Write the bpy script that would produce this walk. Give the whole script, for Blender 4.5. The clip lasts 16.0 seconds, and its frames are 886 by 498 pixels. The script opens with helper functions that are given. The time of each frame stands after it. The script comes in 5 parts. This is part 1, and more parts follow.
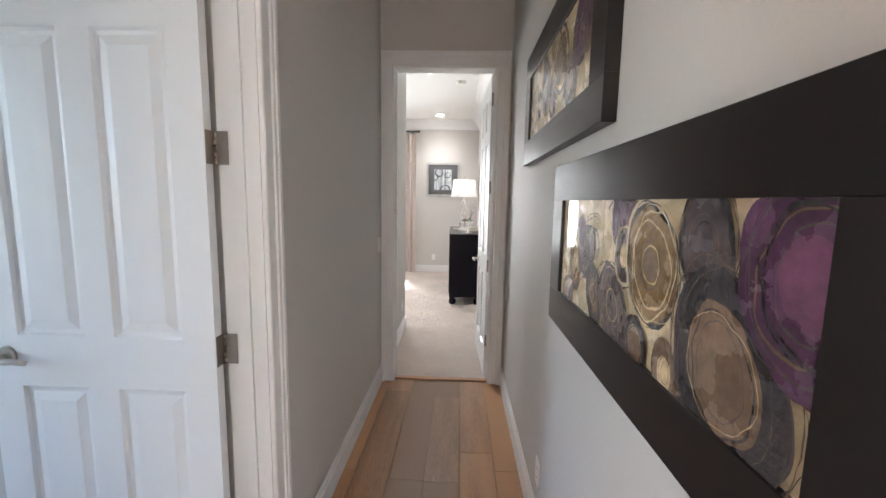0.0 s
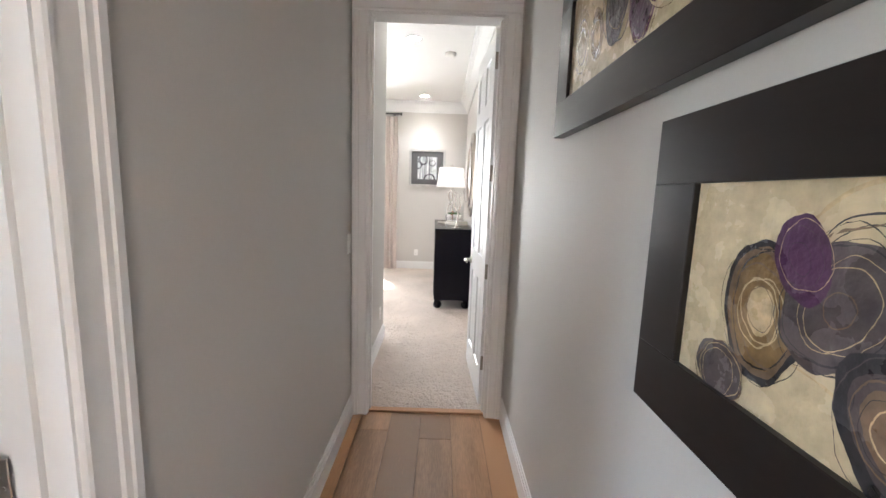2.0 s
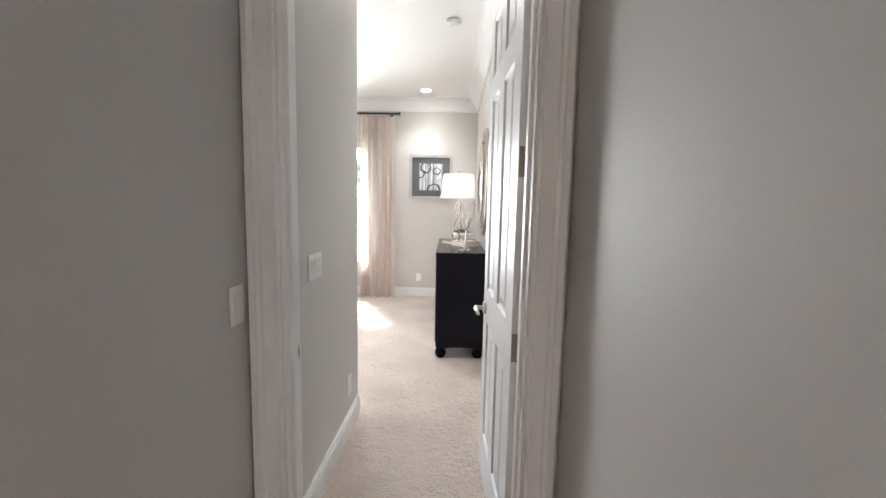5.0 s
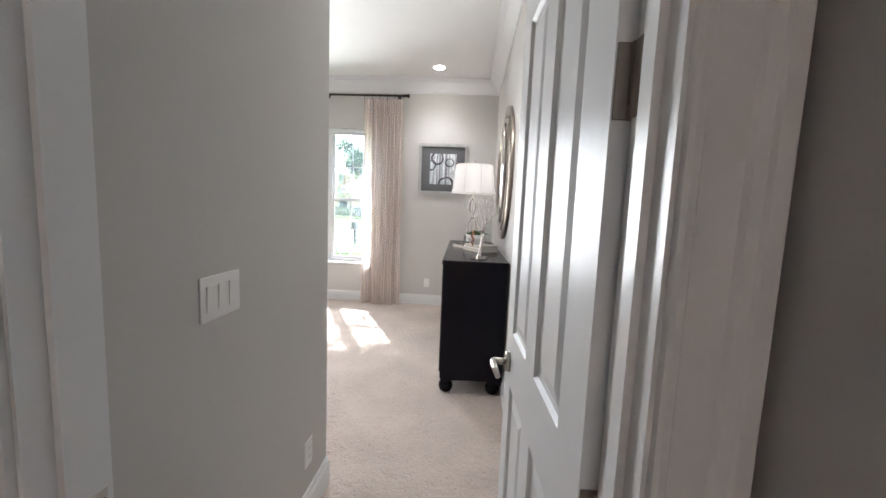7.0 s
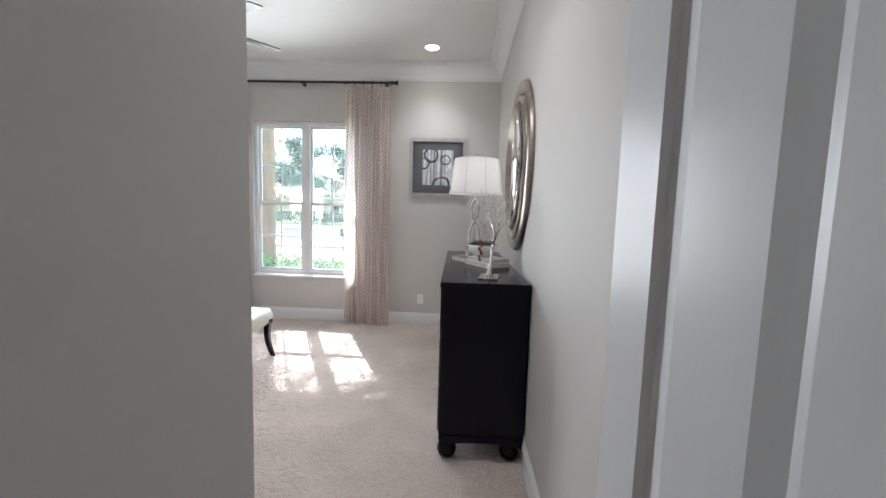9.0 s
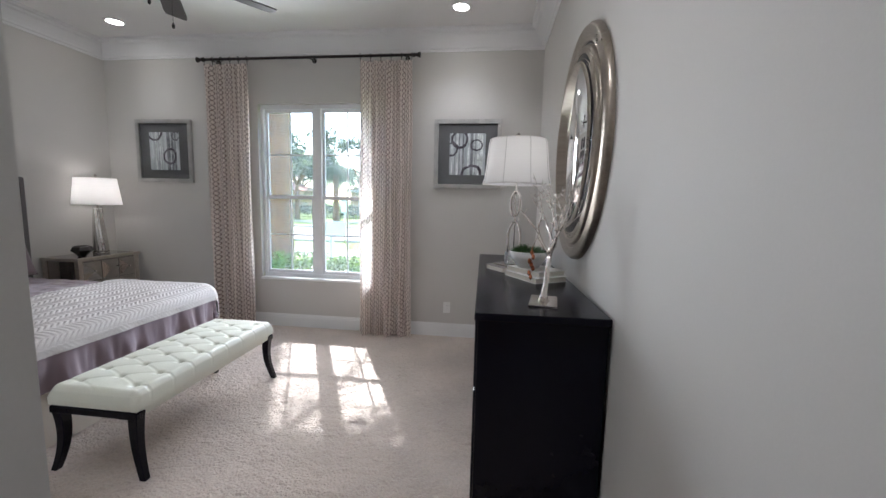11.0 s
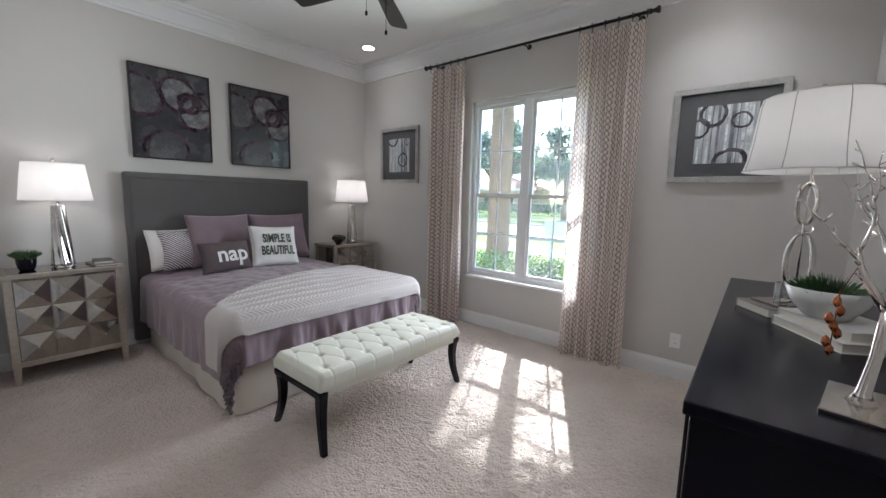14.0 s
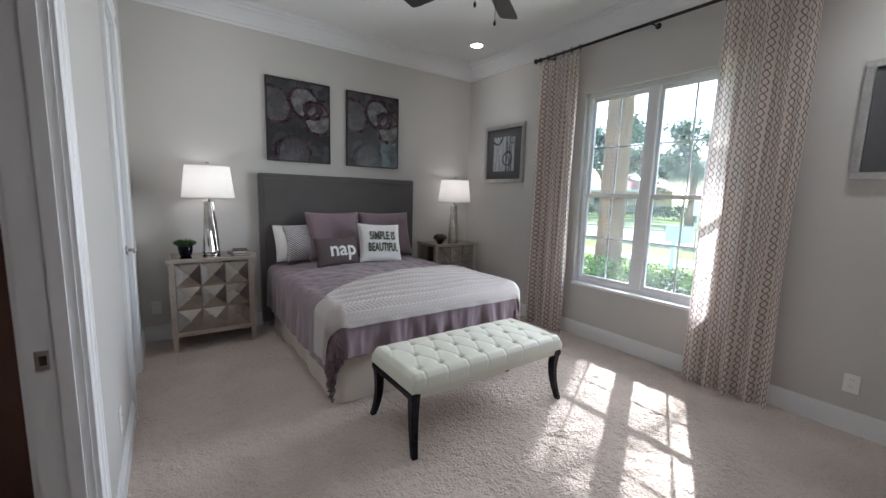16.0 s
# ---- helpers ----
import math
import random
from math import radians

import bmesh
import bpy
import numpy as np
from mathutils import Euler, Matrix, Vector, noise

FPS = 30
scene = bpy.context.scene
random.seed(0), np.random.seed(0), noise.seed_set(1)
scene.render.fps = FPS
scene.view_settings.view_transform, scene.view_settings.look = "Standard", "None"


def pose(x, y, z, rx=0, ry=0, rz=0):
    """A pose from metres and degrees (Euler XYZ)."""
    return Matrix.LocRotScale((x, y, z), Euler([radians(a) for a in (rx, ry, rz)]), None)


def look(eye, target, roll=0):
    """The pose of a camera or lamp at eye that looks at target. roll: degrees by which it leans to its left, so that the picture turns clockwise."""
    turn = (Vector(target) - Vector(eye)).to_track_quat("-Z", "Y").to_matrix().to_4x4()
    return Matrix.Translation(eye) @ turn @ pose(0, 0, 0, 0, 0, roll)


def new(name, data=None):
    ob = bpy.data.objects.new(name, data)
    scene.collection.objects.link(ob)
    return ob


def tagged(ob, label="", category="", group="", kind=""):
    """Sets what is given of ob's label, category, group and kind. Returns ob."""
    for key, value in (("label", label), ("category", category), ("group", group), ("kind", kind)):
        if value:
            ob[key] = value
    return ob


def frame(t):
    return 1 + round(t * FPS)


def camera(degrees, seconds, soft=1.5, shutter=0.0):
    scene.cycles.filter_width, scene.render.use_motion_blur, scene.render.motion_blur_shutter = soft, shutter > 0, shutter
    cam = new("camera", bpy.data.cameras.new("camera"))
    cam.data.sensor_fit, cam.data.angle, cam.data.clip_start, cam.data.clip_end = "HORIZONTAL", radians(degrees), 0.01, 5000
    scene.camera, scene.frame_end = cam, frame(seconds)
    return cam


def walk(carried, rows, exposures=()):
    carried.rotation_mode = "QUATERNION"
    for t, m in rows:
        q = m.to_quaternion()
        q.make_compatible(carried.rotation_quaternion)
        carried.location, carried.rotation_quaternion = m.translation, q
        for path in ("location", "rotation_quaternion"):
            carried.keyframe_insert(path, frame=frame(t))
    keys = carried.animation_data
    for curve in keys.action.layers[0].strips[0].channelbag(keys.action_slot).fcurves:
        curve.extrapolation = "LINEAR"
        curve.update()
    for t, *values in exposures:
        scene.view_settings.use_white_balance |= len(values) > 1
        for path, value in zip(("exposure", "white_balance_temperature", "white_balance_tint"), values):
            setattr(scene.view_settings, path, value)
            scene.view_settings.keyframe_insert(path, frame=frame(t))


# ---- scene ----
cam = camera(97.1, 16.0)
PATH = [
    (0, (0.057, 0.444, 1.459), (-0.027, 2.428, 1.218), 1.0),
    (0.5, (0.032, 0.612, 1.453), (-0.025, 2.594, 1.196), 1.5),
    (1, (-0.005, 0.778, 1.458), (-0.023, 2.759, 1.181), 2.0),
    (1.5, (-0.019, 0.939, 1.449), (-0.01, 2.918, 1.16), 2.0),
    (2, (-0.015, 1.095, 1.439), (-0.001, 3.075, 1.159), 2.0),
    (2.5, (0.002, 1.274, 1.442), (-0.003, 3.259, 1.197), 1.9),
    (3, (0.031, 1.465, 1.461), (-0.008, 3.454, 1.251), 1.5),
    (3.5, (0.05, 1.654, 1.464), (-0.006, 3.645, 1.274), 1.0),
    (6, (0.104, 2.688, 1.395), (0.043, 4.675, 1.173), 1.5),
    (6.5, (0.122, 2.861, 1.404), (0.01, 4.845, 1.179), 1.9),
    (7, (0.1, 3.054, 1.404), (-0.033, 5.037, 1.184), 2.3),
    (7.5, (0.061, 3.238, 1.409), (-0.031, 5.225, 1.201), 2.1),
    (8, (0.039, 3.411, 1.404), (-0.026, 5.4, 1.206), 1.9),
    (8.5, (0.03, 3.587, 1.397), (-0.044, 5.576, 1.202), 1.8),
    (9, (0.026, 3.785, 1.389), (-0.077, 5.773, 1.197), 1.7),
    (11.5, (-0.045, 4.579, 1.406), (-0.403, 6.532, 1.166), 1.2),
    (12, (-0.045, 4.698, 1.405), (-0.603, 6.604, 1.173), 1.9),
    (12.5, (-0.027, 4.794, 1.408), (-0.797, 6.625, 1.175), 2.1),
    (13, (-0.002, 4.877, 1.409), (-0.962, 6.615, 1.166), 1.9),
    (13.5, (0.011, 4.928, 1.407), (-1.114, 6.562, 1.153), 1.7),
    (14, (0.008, 4.953, 1.402), (-1.261, 6.477, 1.139), 1.4),
    (14.5, (0.0, 4.969, 1.397), (-1.387, 6.385, 1.127), 1.2),
    (15, (-0.008, 4.98, 1.397), (-1.489, 6.296, 1.123), 1.2),
    (15.5, (-0.024, 4.998, 1.398), (-1.582, 6.222, 1.122), 1.4),
    (16, (-0.082, 5.048, 1.392), (-1.698, 6.194, 1.119), 1.7),
]
walk(cam, [(t, look(eye, target, roll)) for t, eye, target, roll in PATH], exposures=[(0.0, 4.24, 6100, 10), (1.5, 4.42, 6150, 10), (2.5, 4.6, 6150, 10), (3.5, 4.7, 6080, 10), (6.0, 4.02, 6100, 10), (7.0, 3.85, 6000, 10), (8.0, 3.65, 5900, 10), (9.0, 3.38, 5850, 10), (11.5, 2.92, 5780, 10), (12.5, 2.9, 5780, 10), (14.0, 2.88, 5780, 10), (16.0, 2.7, 5780, 10)])

# ---- daylight: clear sky, high sun over the street ----
SUN = Vector((-0.62, 1.27, 1.45)).normalized()
world = bpy.data.worlds.new("sky")
scene.world = world
world.use_nodes = True
wn = world.node_tree.nodes
sky = wn.new("ShaderNodeTexSky")
sky.sky_type = "NISHITA"
sky.sun_disc = False
sky.sun_elevation = math.asin(SUN.z)
sky.sun_rotation = math.atan2(SUN.x, SUN.y)
wn["Background"].inputs["Strength"].default_value = 0.15
world.node_tree.links.new(sky.outputs[0], wn["Background"].inputs["Color"])

sun = new("sun", bpy.data.lights.new("sun", "SUN"))
sun.data.energy, sun.data.angle, sun.data.color = 2.9, radians(0.5), (1.0, 0.97, 0.92)
sun.matrix_world = look((0, 20, 20), Vector((0, 20, 20)) - SUN)


def lamp(name, kind, power, m, colour=(1, 1, 1), size=0.1, size_y=None):
    ob = new(name, bpy.data.lights.new(name, kind))
    ob.data.energy, ob.data.color = power, colour
    if kind == "AREA":
        ob.data.shape, ob.data.size, ob.data.size_y = "RECTANGLE", size, size_y or size
    else:
        ob.data.shadow_soft_size = size
    if kind == "SPOT":
        ob.data.spot_size, ob.data.spot_blend = radians(118), 1.0
    ob.matrix_world = m
    return ob


WARM = (1.0, 0.97, 0.94)
SKYC = (0.86, 0.93, 1.0)
# area lamps for sky light: bedroom window, then two windows added in unseen walls
lamp("bedroom_window_skylight", "AREA", 5.2, look((-1.96, 8.472, 1.48), (-1.96, 6.0, 1.48)), (1.0, 0.985, 0.955), 1.0, 1.75).data.spread = radians(125)
lamp("rear_fill_lamp", "AREA", 44, look((-3.12, -2.5, 1.5), (0.0, -2.4, 1.4)), (1.0, 0.97, 0.93), 1.6, 1.9)
lamp("side_window_skylight", "AREA", 0.6, look((-3.19, 0.7, 1.5), (-1.0, 0.9, 1.4)), SKYC, 0.75, 1.5)
# recessed lights
for cx, cy in ((-0.366, 5.49), (-0.36, 7.94), (-3.67, 7.97), (-3.67, 5.49)):
    lamp("downlight_lamp", "SPOT", 5.5 if cx > -1 else 1.7, look((cx, cy, 3.03), (cx, cy, 0)), WARM, 0.06)
# bulbs in the three table lamps
lamp("bedside_bulb", "POINT", 0.26, pose(-4.1, 5.36, 1.44), (1.0, 0.9, 0.8), 0.035)
lamp("dresser_bulb", "POINT", 0.12, pose(0.115, 7.13, 1.016 + 0.68), (1.0, 0.9, 0.8), 0.035)
lamp("bedside_bulb", "POINT", 0.26, pose(-4.1, 8.05, 1.46), (1.0, 0.9, 0.8), 0.035)


# ---- materials ----
def surface(name, base, rough=0.5, metal=0.0, var=0.08, scale=3.0, fine=90.0, bump=0.1, dist=0.002, rvar=0.08,
            stretch=(1, 1, 1), spec=0.5, coat=0.0, sheen=0.0, rand=0.0, trans=0.0, sub=0.0):
    m = bpy.data.materials.new(name)
    m.use_nodes = True
    n, l = m.node_tree.nodes, m.node_tree.links
    b = n["Principled BSDF"]
    tc, mp = n.new("ShaderNodeTexCoord"), n.new("ShaderNodeMapping")
    mp.inputs["Scale"].default_value = stretch
    l.new(tc.outputs["Object"], mp.inputs[0])
    big, small = n.new("ShaderNodeTexNoise"), n.new("ShaderNodeTexNoise")
    big.inputs["Scale"].default_value, big.inputs["Detail"].default_value = scale, 5
    small.inputs["Scale"].default_value, small.inputs["Detail"].default_value = fine, 4
    for x in (big, small):
        l.new(mp.outputs[0], x.inputs["Vector"])
    mix = n.new("ShaderNodeMix")
    mix.data_type = "FLOAT"
    mix.inputs[0].default_value = 0.45
    l.new(big.outputs[0], mix.inputs[2])
    l.new(small.outputs[0], mix.inputs[3])
    fac = mix.outputs[0]
    if rand:
        info, add = n.new("ShaderNodeObjectInfo"), n.new("ShaderNodeMath")
        add.operation = "MULTIPLY_ADD"
        l.new(info.outputs["Random"], add.inputs[0])
        add.inputs[1].default_value = rand
        l.new(fac, add.inputs[2])
        sb = n.new("ShaderNodeMath")
        sb.operation = "SUBTRACT"
        l.new(add.outputs[0], sb.inputs[0])
        sb.inputs[1].default_value = rand / 2
        fac = sb.outputs[0]
    ramp = n.new("ShaderNodeValToRGB")
    c = Vector(base)
    ramp.color_ramp.elements[0].position, ramp.color_ramp.elements[1].position = 0.3, 0.7
    ramp.color_ramp.elements[0].color = (*(c * (1 - var)), 1)
    ramp.color_ramp.elements[1].color = (*[min(1, v * (1 + var)) for v in c], 1)
    l.new(fac, ramp.inputs[0])
    l.new(ramp.outputs[0], b.inputs["Base Color"])
    rr = n.new("ShaderNodeMapRange")
    rr.inputs[3].default_value, rr.inputs[4].default_value = max(0.0, rough - rvar), min(1.0, rough + rvar)
    l.new(big.outputs[0], rr.inputs[0])
    l.new(rr.outputs[0], b.inputs["Roughness"])
    b.inputs["Metallic"].default_value = metal
    b.inputs["Specular IOR Level"].default_value = spec
    b.inputs["Coat Weight"].default_value = coat
    b.inputs["Sheen Weight"].default_value = sheen
    if trans:
        b.inputs["Transmission Weight"].default_value = trans
    if sub:
        b.inputs["Subsurface Weight"].default_value = sub
    if bump:
        bp = n.new("ShaderNodeBump")
        bp.inputs["Strength"].default_value, bp.inputs["Distance"].default_value = bump, dist
        l.new(small.outputs[0], bp.inputs["Height"])
        l.new(bp.outputs[0], b.inputs["Normal"])
    return m


def node_of(m, kind):
    return [x for x in m.node_tree.nodes if x.bl_idname == kind][0]


M = {}
M["wall"] = surface("wall_paint", (0.56, 0.54, 0.515), 0.62, var=0.025, scale=1.2, fine=160, bump=0.12, dist=0.0015)
M["ceiling"] = surface("ceiling_paint", (0.84, 0.835, 0.825), 0.8, var=0.02, fine=60, bump=0.25, dist=0.002)
M["trim"] = surface("white_trim_paint", (0.78, 0.78, 0.78), 0.33, var=0.015, fine=60, bump=0)
M["door"] = surface("white_door_paint", (0.76, 0.77, 0.78), 0.36, var=0.008, scale=4, fine=26, bump=0.14, dist=0.0012, stretch=(6, 6, 0.6), spec=0.28)
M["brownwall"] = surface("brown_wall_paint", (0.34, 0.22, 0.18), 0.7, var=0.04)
M["wood"] = surface("oak_plank", (0.37, 0.205, 0.105), 0.36, var=0.34, scale=2.2, fine=22, bump=0.18, dist=0.0012, stretch=(7, 0.8, 1), rand=0.6)
M["woodgap"] = surface("plank_joint", (0.10, 0.06, 0.035), 0.8)
M["carpet"] = surface("cream_carpet", (0.58, 0.49, 0.425), 0.95, var=0.2, scale=2.5, fine=75, bump=1.0, dist=0.02, spec=0.1, sheen=0.25)
M["nickel"] = surface("satin_nickel", (0.55, 0.52, 0.48), 0.32, 1.0, var=0.05)
M["hinge"] = surface("hinge_nickel", (0.30, 0.27, 0.24), 0.42, 1.0, var=0.1)
M["dark"] = surface("hole_shade", (0.03, 0.025, 0.022), 0.8)
M["plastic"] = surface("white_plastic", (0.82, 0.81, 0.79), 0.35, var=0.01, bump=0)
M["black"] = surface("black_lacquer", (0.0045, 0.004, 0.009), 0.2, var=0.1, fine=30, bump=0.0, spec=0.18)
M["bronze"] = surface("dark_bronze", (0.022, 0.018, 0.016), 0.4, 0.4, var=0.2)
M["espresso"] = surface("espresso_wood_frame", (0.012, 0.009, 0.009), 0.34, spec=0.35, var=0.25, scale=4, fine=18, stretch=(1, 0.4, 6), bump=0.05)
M["silver"] = surface("champagne_silver", (0.52, 0.47, 0.41), 0.34, 0.85, var=0.22, scale=6, fine=40, bump=0.2)
M["silverframe"] = surface("brushed_silver_frame", (0.46, 0.45, 0.44), 0.36, 0.7, var=0.25, scale=9, fine=70)
M["chrome"] = surface("polished_nickel", (0.72, 0.68, 0.64), 0.12, 1.0, var=0.05)
M["mercury"] = surface("mercury_glass", (0.62, 0.60, 0.57), 0.1, 1.0, var=0.3, scale=14, fine=60, bump=0.1)
M["pewter"] = surface("aged_pewter_leaf", (0.36, 0.31, 0.26), 0.3, 0.9, var=0.28, scale=6, fine=45, bump=0.25)
M["mirror"] = surface("mirror_glass", (0.9, 0.9, 0.9), 0.01, 1.0, var=0.0, bump=0, rvar=0.005)
M["antique"] = surface("antique_mirror", (0.44, 0.41, 0.375), 0.05, 1.0, var=0.2, scale=10, bump=0)
M["shade"] = surface("white_lamp_shade", (0.86, 0.85, 0.84), 0.8, var=0.02, fine=300, bump=0.15)
M["leather"] = surface("ivory_leather", (0.70, 0.70, 0.60), 0.38, var=0.05, fine=140, bump=0.2, dist=0.001)
M["mauve"] = surface("mauve_cotton", (0.215, 0.155, 0.175), 0.8, var=0.1, scale=4, fine=260, bump=0.25, sheen=0.3)
M["skirt"] = surface("cream_satin_skirt", (0.62, 0.56, 0.48), 0.5, var=0.05, fine=200, bump=0.1, sheen=0.2)
M["quilt"] = surface("white_quilted_throw", (0.50, 0.455, 0.43), 0.75, var=0.05, fine=220, bump=0.3, sheen=0.2)
M["headboard"] = surface("grey_linen", (0.10, 0.092, 0.09), 0.85, var=0.12, scale=6, fine=350, bump=0.4, dist=0.001, sheen=0.2)
M["brownpillow"] = surface("taupe_linen", (0.10, 0.075, 0.075), 0.85, var=0.12, fine=300, bump=0.4)
M["whitepillow"] = surface("white_linen", (0.74, 0.72, 0.69), 0.8, var=0.05, fine=300, bump=0.3)
M["letter"] = surface("dark_green_print", (0.06, 0.075, 0.05), 0.8, var=0.3)
M["letterw"] = surface("white_print", (0.75, 0.73, 0.72), 0.8, var=0.05)
M["mat"] = surface("dark_grey_mat", (0.095, 0.09, 0.092), 0.8, var=0.06)
M["ceramic"] = surface("white_ceramic", (0.75, 0.74, 0.72), 0.2, var=0.03, bump=0)
M["green"] = surface("green_leaf", (0.05, 0.11, 0.035), 0.5, var=0.4, scale=20)
M["copper"] = surface("copper_leaf", (0.45, 0.16, 0.07), 0.25, 1.0, var=0.2)
M["book"] = surface("cream_book_cover", (0.62, 0.60, 0.57), 0.5, var=0.04)
M["page"] = surface("book_pages", (0.66, 0.62, 0.54), 0.9, var=0.1, fine=400, stretch=(1, 1, 6))
M["bookgrey"] = surface("grey_book_cover", (0.22, 0.19, 0.18), 0.5, var=0.1)
M["bookgreen"] = surface("dark_green_book", (0.05, 0.055, 0.04), 0.5, var=0.1)
M["acrylic"] = surface("clear_crystal", (0.95, 0.95, 0.95), 0.02, var=0.0, trans=1.0, bump=0, rvar=0.01)
M["grey_fan"] = surface("fan_blade_wood", (0.035, 0.03, 0.028), 0.45, var=0.2, stretch=(1, 8, 1))
M["grass"] = surface("lawn", (0.16, 0.23, 0.02), 0.9, var=0.35, scale=0.8, fine=30, bump=0.8, dist=0.03)
M["concrete"] = surface("pale_concrete", (0.42, 0.385, 0.34), 0.85, var=0.1, scale=0.7, fine=20)
M["asphalt"] = surface("street_asphalt", (0.21, 0.19, 0.17), 0.85, var=0.15, scale=0.4, fine=25)
M["leaf"] = surface("shrub_leaf", (0.13, 0.21, 0.025), 0.5, var=0.5, scale=3, rand=0.4)
M["oakleaf"] = surface("tree_leaf", (0.12, 0.155, 0.10), 0.6, var=0.4, scale=1.0)
M["frond"] = surface("palm_frond", (0.10, 0.15, 0.07), 0.6, var=0.3)
M["bark"] = surface("palm_bark", (0.27, 0.155, 0.08), 0.9, var=0.35, scale=1.5, fine=14, stretch=(1, 1, 3), bump=0.8, dist=0.02)
M["stucco"] = surface("peach_stucco", (0.55, 0.40, 0.29), 0.85, var=0.06)
M["tile"] = surface("red_roof_tile", (0.36, 0.16, 0.10), 0.8, var=0.2, fine=12, bump=0.6, dist=0.05)
M["hedge"] = surface("dark_hedge", (0.03, 0.05, 0.03), 0.8, var=0.4)
M["signwhite"] = surface("white_sign_board", (0.72, 0.75, 0.78), 0.5, var=0.02)
M["glasspane"] = bpy.data.materials.new("window_glass")
M["glasspane"].use_nodes = True
gb = M["glasspane"].node_tree.nodes["Principled BSDF"]
gb.inputs["Transmission Weight"].default_value, gb.inputs["Roughness"].default_value, gb.inputs["IOR"].default_value = 1.0, 0.0, 1.02
gb.inputs["Base Color"].default_value = (0.97, 0.99, 0.985, 1)
M["tinted"] = M["glasspane"].copy()          # window glass greyed to dim the bright view outdoors
M["tinted"].name = "tinted_window_glass"
M["tinted"].node_tree.nodes["Principled BSDF"].inputs["Base Color"].default_value = (0.64, 0.655, 0.64, 1)

tn, tl_ = M["tinted"].node_tree.nodes, M["tinted"].node_tree.links
haze, veil = tn.new("ShaderNodeBsdfTranslucent"), tn.new("ShaderNodeMixShader")   # pale veil that imitates glare haze over the view
veil.inputs[0].default_value = 0.032
haze.inputs[0].default_value = (0.75, 0.8, 0.82, 1)
tl_.new(tn["Principled BSDF"].outputs[0], veil.inputs[1])
tl_.new(haze.outputs[0], veil.inputs[2])
tl_.new(veil.outputs[0], tn["Material Output"].inputs[0])


def emissive(name, colour, strength):
    m = bpy.data.materials.new(name)
    m.use_nodes = True
    b = m.node_tree.nodes["Principled BSDF"]
    b.inputs["Base Color"].default_value = (*colour, 1)
    b.inputs["Emission Color"].default_value = (*colour, 1)
    b.inputs["Emission Strength"].default_value = strength
    return m


M["canglow"] = emissive("downlight_lens", (1.0, 0.93, 0.82), 6.0)


def translucent(m, amount, colour=(1, 1, 1)):
    """Lets light through a thin cloth."""
    n, l = m.node_tree.nodes, m.node_tree.links
    b, out = n["Principled BSDF"], n["Material Output"]
    t, mix = n.new("ShaderNodeBsdfTranslucent"), n.new("ShaderNodeMixShader")
    ramp = node_of(m, "ShaderNodeValToRGB")
    l.new(ramp.outputs[0], t.inputs[0])
    mix.inputs[0].default_value = amount
    l.new(b.outputs[0], mix.inputs[1])
    l.new(t.outputs[0], mix.inputs[2])
    l.new(mix.outputs[0], out.inputs[0])
    return m


translucent(M["shade"], 0.55)
translucent(M["oakleaf"], 0.55)
translucent(M["frond"], 0.5)
translucent(M["leaf"], 0.35)


def curtain_cloth():
    """Cream cloth woven with a brown pattern of interlaced wavy lines; u runs across, v up."""
    m = surface("patterned_curtain_cloth", (0.88, 0.80, 0.745), 0.85, var=0.03, fine=300, bump=0.2)
    n, l = m.node_tree.nodes, m.node_tree.links
    uv, sep = n.new("ShaderNodeUVMap"), n.new("ShaderNodeSeparateXYZ")
    l.new(uv.outputs[0], sep.inputs[0])

    def calc(op, a, b=None, c=None):
        x = n.new("ShaderNodeMath")
        x.operation = op
        for i, v in enumerate((a, b, c)):
            if v is None:
                continue
            if isinstance(v, (int, float)):
                x.inputs[i].default_value = v
            else:
                l.new(v, x.inputs[i])
        return x.outputs[0]
    u, v = calc("MULTIPLY", sep.outputs[0], 1 / 0.063), calc("MULTIPLY", sep.outputs[1], math.tau / 0.098)
    wave = calc("MULTIPLY", calc("SINE", v), 0.31)
    lines = []
    for sign in (1, -1):
        f = calc("FRACT", calc("MULTIPLY_ADD", wave, sign, u))
        d = calc("ABSOLUTE", calc("SUBTRACT", f, 0.5))
        lines.append(calc("LESS_THAN", d, 0.062))
    mask = calc("MAXIMUM", lines[0], lines[1])
    mix = n.new("ShaderNodeMix")
    mix.data_type = "RGBA"
    ramp = node_of(m, "ShaderNodeValToRGB")
    l.new(calc("MULTIPLY", mask, 0.95), mix.inputs[0])
    l.new(ramp.outputs[0], mix.inputs[6])
    mix.inputs[7].default_value = (0.22, 0.14, 0.12, 1)
    b = n["Principled BSDF"]
    l.new(mix.outputs[2], b.inputs["Base Color"])
    t, ms = n.new("ShaderNodeBsdfTranslucent"), n.new("ShaderNodeMixShader")
    l.new(mix.outputs[2], t.inputs[0])
    ms.inputs[0].default_value = 0.5
    l.new(b.outputs[0], ms.inputs[1])
    l.new(t.outputs[0], ms.inputs[2])
    l.new(ms.outputs[0], n["Material Output"].inputs[0])
    return m


M["curtain"] = curtain_cloth()


